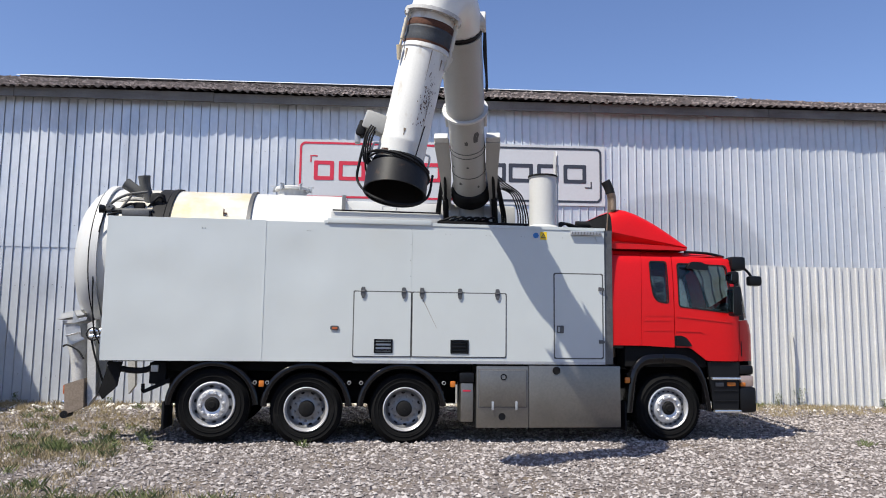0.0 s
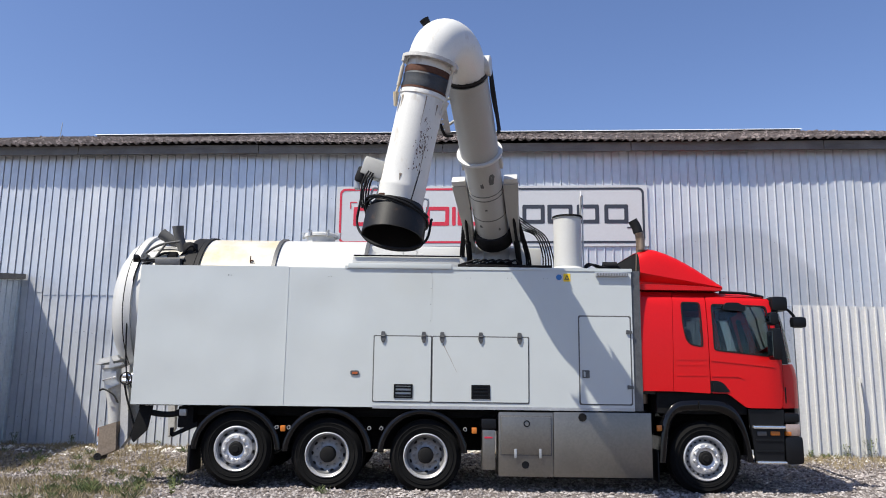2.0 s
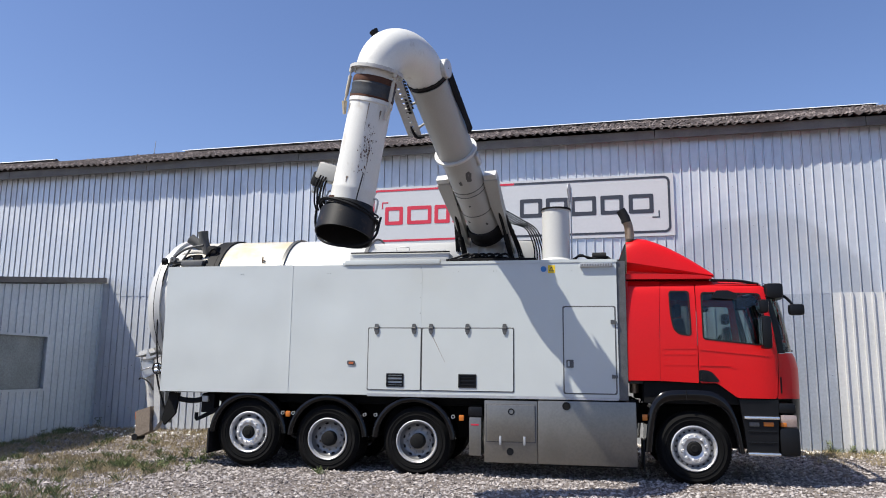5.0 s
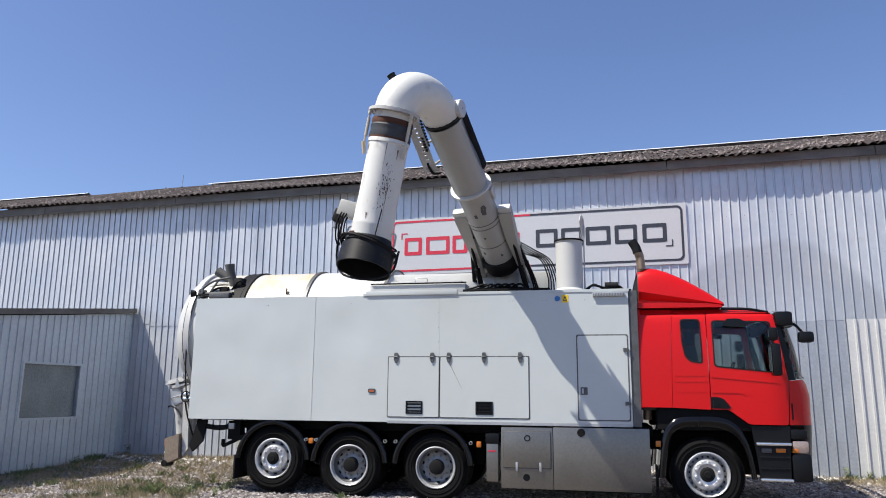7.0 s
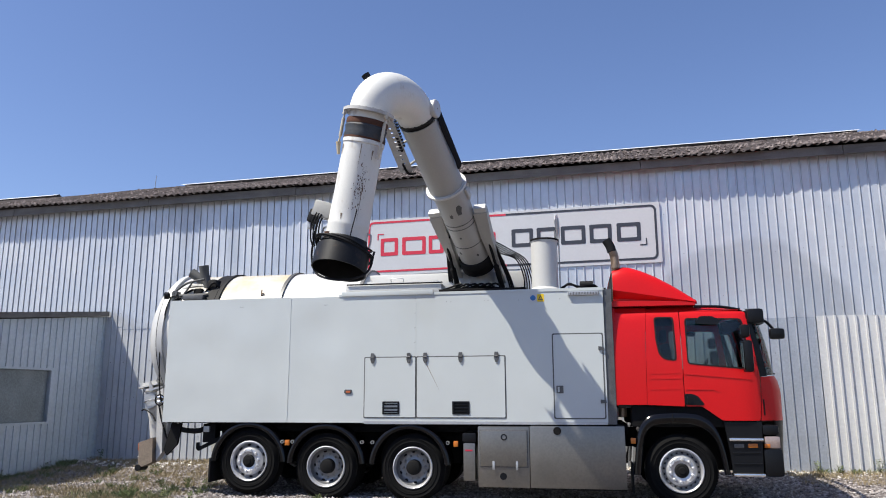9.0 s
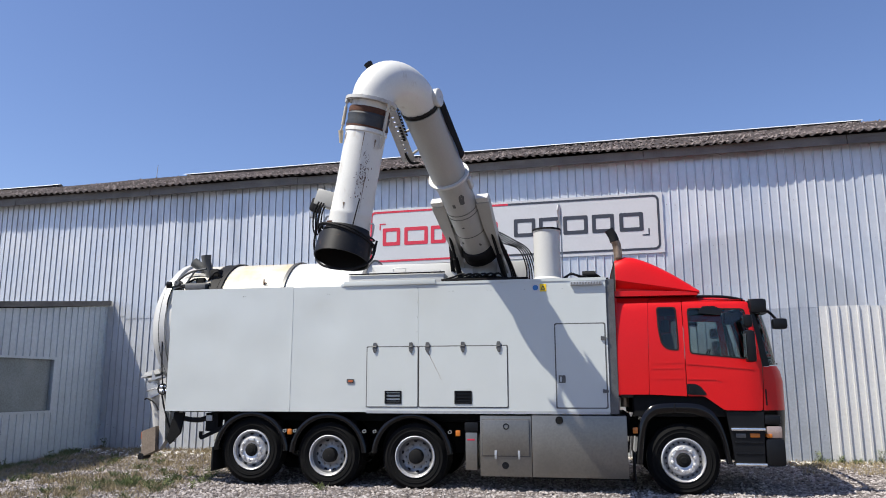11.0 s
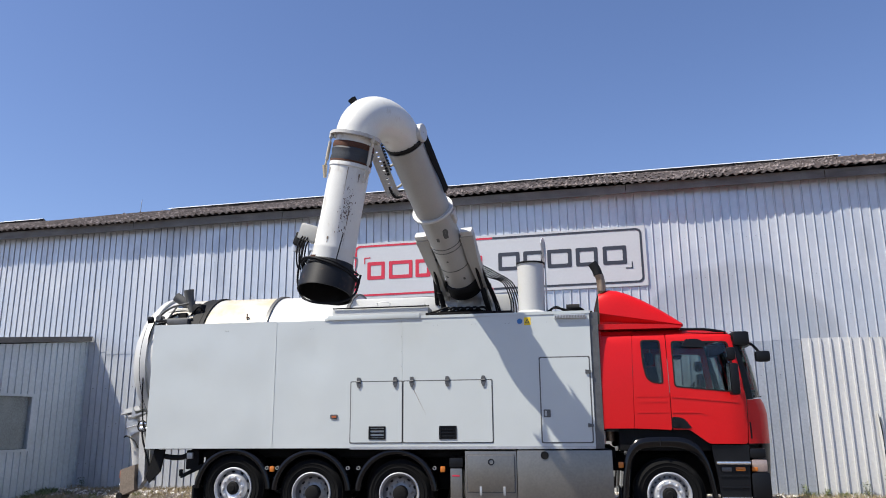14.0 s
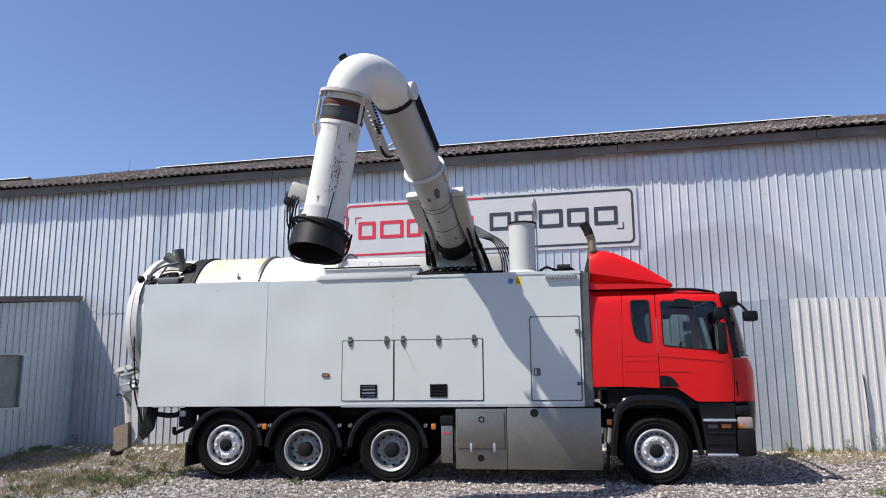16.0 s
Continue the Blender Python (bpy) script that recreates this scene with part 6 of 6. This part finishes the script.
bpart("guide_hose", Geo().sweep(curve_points([arm(AL - 0.1) - RIGHT * 0.38, arm(SF + 0.9) - RIGHT * 0.42 - UPWAY * 0.1, arm(SF + 0.7) - RIGHT * 0.42 - UPWAY * 0.18, arm(SF + 0.52) - RIGHT * 0.38 - UPWAY * 0.24, arm(SF + 0.47) - RIGHT * 0.28 - UPWAY * 0.2], 6), 0.02, 8), M_RUBBER, truck)

# lift frame beside the lower tube: station, inner and outer offset, lower and upper edge
LIFT = ((-0.30, 0.33, 0.40, -0.16, -0.02), (0.2, 0.31, 0.41, -0.16, -0.02), (0.9, 0.27, 0.45, -0.12, 0.02), (1.36, 0.27, 0.49, -0.05, 0.05))
for sgn in (1, -1):
    o = RIGHT * sgn
    rows = []
    for q, r0, r1, u0, u1 in LIFT:
        rows.append([arm(q) + o * r + UPWAY * u for r, u in ((r0, u0), (r1, u0), (r1, u1), (r0, u1))])
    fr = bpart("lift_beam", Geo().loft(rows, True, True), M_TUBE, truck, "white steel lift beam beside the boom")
    bpart("cross_cap", Geo().box((-0.10, -0.05, -0.055), (0.10, 0.05, 0.055), 0.012, Matrix.Translation(arm(1.40) + o * 0.385 + UPWAY * 0.02) @ AD.to_track_quat("Y", "Z").to_matrix().to_4x4()), M_WHITE, fr)
    bpart("stiffener", Geo().sweep([arm(0.95) + o * 0.27 - UPWAY * 0.08, arm(0.95) + o * 0.44 - UPWAY * 0.08], 0.03, 8), M_CHASSIS, fr)
    bpart("pivot_pin", Geo().lathe(arm(0.25) + o * 0.30 - UPWAY * 0.06, o, [(0, 0.01), (0, 0.05), (0.16, 0.05), (0.16, 0.01)], 14), M_DARKSTEEL, fr)
    bpart("lift_ram", Geo().sweep([arm(-0.45) + o * 0.40 - UPWAY * 0.42, arm(0.35) + o * 0.38 - UPWAY * 0.22], 0.045, 12).sweep([arm(0.35) + o * 0.38 - UPWAY * 0.22, arm(0.95) + o * 0.36 - UPWAY * 0.05], 0.024, 10), M_CHASSIS, fr, "black hydraulic lift ram")
    for k in range(3):
        bpart("ram_hose", Geo().sweep(curve_points([arm(-0.5) + o * (0.42 + 0.03 * k) - UPWAY * 0.45, arm(-0.1) + o * (0.50 + 0.03 * k) - UPWAY * 0.28, arm(0.4) + o * (0.44 + 0.02 * k) - UPWAY * 0.12, arm(0.8) + o * 0.40 - UPWAY * 0.02], 5), 0.014, 6), M_RUBBER, fr)
for k in range(5):
    bpart("feed_hose", Geo().sweep(curve_points([arm(0.55 + 0.05 * k) + RIGHT * 0.36, Vector((-2.72 + 0.03 * k, 0.35, 4.05 + 0.02 * k)) / BOOM, Vector((-2.48 + 0.04 * k, 0.42, 3.95)) / BOOM, Vector((-2.36 + 0.04 * k, 0.46, 3.65)) / BOOM, Vector((-2.36 + 0.05 * k, 0.48, 3.36)) / BOOM], 6), 0.011, 6), M_RUBBER, truck)
for k in range(6):
    x = -3.62 + 0.12 * k
    part("deck_hose", Geo().sweep(curve_points([(x - 0.15, 0.15, 3.40), (x, 0.22 + 0.03 * k, 3.46), (x + 0.2, 0.25, 3.52), (x + 0.3, 0.45, 3.44)], 5), 0.018, 6), M_RUBBER, truck)

# rust flecks and runs on the hanging tube
fr = random.Random(12)
FU = (Vector((0.25, -0.97, 0)) - HD * Vector((0.25, -0.97, 0)).dot(HD)).normalized()
FW = HD.cross(FU)
if FW.x < 0:
    FW = -FW


def on_tube(s, a, r=0.2665):
    return H0 + HD * s + (FU * math.cos(a) + FW * math.sin(a)) * r


g = Geo()
for k in range(110):
    s, a = fr.gauss(0.98, 0.16), fr.gauss(0.28, 0.15)
    if not 0.5 < s < 1.32:
        continue
    h, w = fr.uniform(0.004, 0.022) * (1.6 if fr.random() < 0.15 else 1), fr.uniform(0.008, 0.035)
    n = fr.randint(5, 7)
    g.add([on_tube(s + h * math.sin(q) * fr.uniform(0.5, 1), a + w * math.cos(q) * fr.uniform(0.5, 1), 0.266 + 0.008 * max(0, (s - 0.9))) for q in [2 * math.pi * j / n for j in range(n)]], [tuple(range(n))])
tagged(bpart("rust_flecks", g, M_RUST, hp, "dark rust flecks"), kind="stuff")
for a, s0, s1, w in ((0.02, 0.44, 0.80, 0.02), (0.42, 1.0, 1.45, 0.02), (0.62, 0.5, 0.62, 0.05), (-1.15, 0.46, 0.60, 0.06), (-0.35, 1.36, 1.44, 0.05)):
    g = Geo()
    pts = [on_tube(s0 + (s1 - s0) * t, a + w * (e if t < 0.5 else e * 0.5) * (1 - t * 0.6), 0.2665 + 0.010 * max(0, s1 - 0.9)) for t in (0, 0.3, 0.6, 1.0) for e in (-1, 1)]
    g.loft([pts[0:2], pts[2:4], pts[4:6], pts[6:8]])
    bpart("rust_run", g, M_BROWN, hp)

# leafy weeds and torn sheet
def weed_plant(x, y, h, seed, label):
    r = random.Random(seed)
    g = Geo()
    for k in range(int(26 + 60 * h)):
        a, up = r.uniform(0, 6.283), r.uniform(0.1, 1.0)
        c = Vector((x + 0.35 * h * math.cos(a) * r.random(), min(wall_line(x), y + 0.35 * h * math.sin(a) * r.random()), ground_z(x, y) + h * up))
        d = Vector((math.cos(a), math.sin(a), r.uniform(0.2, 0.9))).normalized()
        w = d.cross(Vector((0, 0, 1))).normalized() * r.uniform(0.008, 0.02)
        n = r.uniform(0.03, 0.07)
        g.add([c, c + d * n * 0.5 + w, c + d * n, c + d * n * 0.5 - w], [(0, 1, 2, 3)])
    for k in range(5):
        a = r.uniform(0, 6.283)
        g.sweep([(x, y, ground_z(x, y) - 0.01), (x + 0.12 * h * math.cos(a), min(wall_line(x), y + 0.12 * h * math.sin(a)), ground_z(x, y) + 0.5 * h), (x + 0.3 * h * math.cos(a), min(wall_line(x), y + 0.3 * h * math.sin(a)), ground_z(x, y) + h)], 0.003, 4)
    me = g.mesh("weed_plant", M_WEED, 180)
    return tagged(new("weed_plant", me), label, "weed", "leafy weeds")


for k, (x, y, h) in enumerate(((-8.2, -0.62, 0.16), (-7.75, -0.62, 0.14), (2.95, 3.64, 0.22), (3.35, 3.64, 0.16), (4.05, 3.60, 0.28), (4.5, 3.54, 0.40), (6.4, 3.48, 0.2), (-12.75, 4.2, 0.26), (-12.8, 2.5, 0.2), (-12.85, 1.2, 0.22), (-11.6, 4.3, 0.2), (-9.8, 4.25, 0.12))):
    weed_plant(x, y, h, 40 + k, "leafy green weed growing at the wall foot" if y > 1 else "leafy green weed growing in the gravel")
g = Geo()
rows = []
for k in range(9):
    t = k / 8
    z = 1.75 - 1.5 * t
    wd = 0.008 + 0.025 * math.sin(math.pi * min(1, t * 1.4)) * (t < 0.72)
    rows.append([(4.40 + 0.04 * t, WALL_Y - 0.05, z), (4.40 + 0.04 * t + wd * 0.5, WALL_Y - 0.10 - wd, z), (4.40 + 0.04 * t + wd, WALL_Y - 0.03, z)])
part("bent_flap", g.loft(rows), M_PATCH, wall, "bent torn sheet edge")
rows = [[(4.43 + 0.04 * k / 8, WALL_Y - 0.049, 1.75 - 1.0 * k / 8), (4.43 + 0.04 * k / 8 + 0.025 * math.sin(math.pi * k / 8), WALL_Y - 0.049, 1.75 - 1.0 * k / 8)] for k in range(9)]
part("tear_gap", Geo().loft(rows), M_CHASSIS, wall)
part("relay_box", Geo().box((-7.99, 0.16, 1.04), (-7.88, 0.21, 1.14), 0.012), M_TRIM, truck)
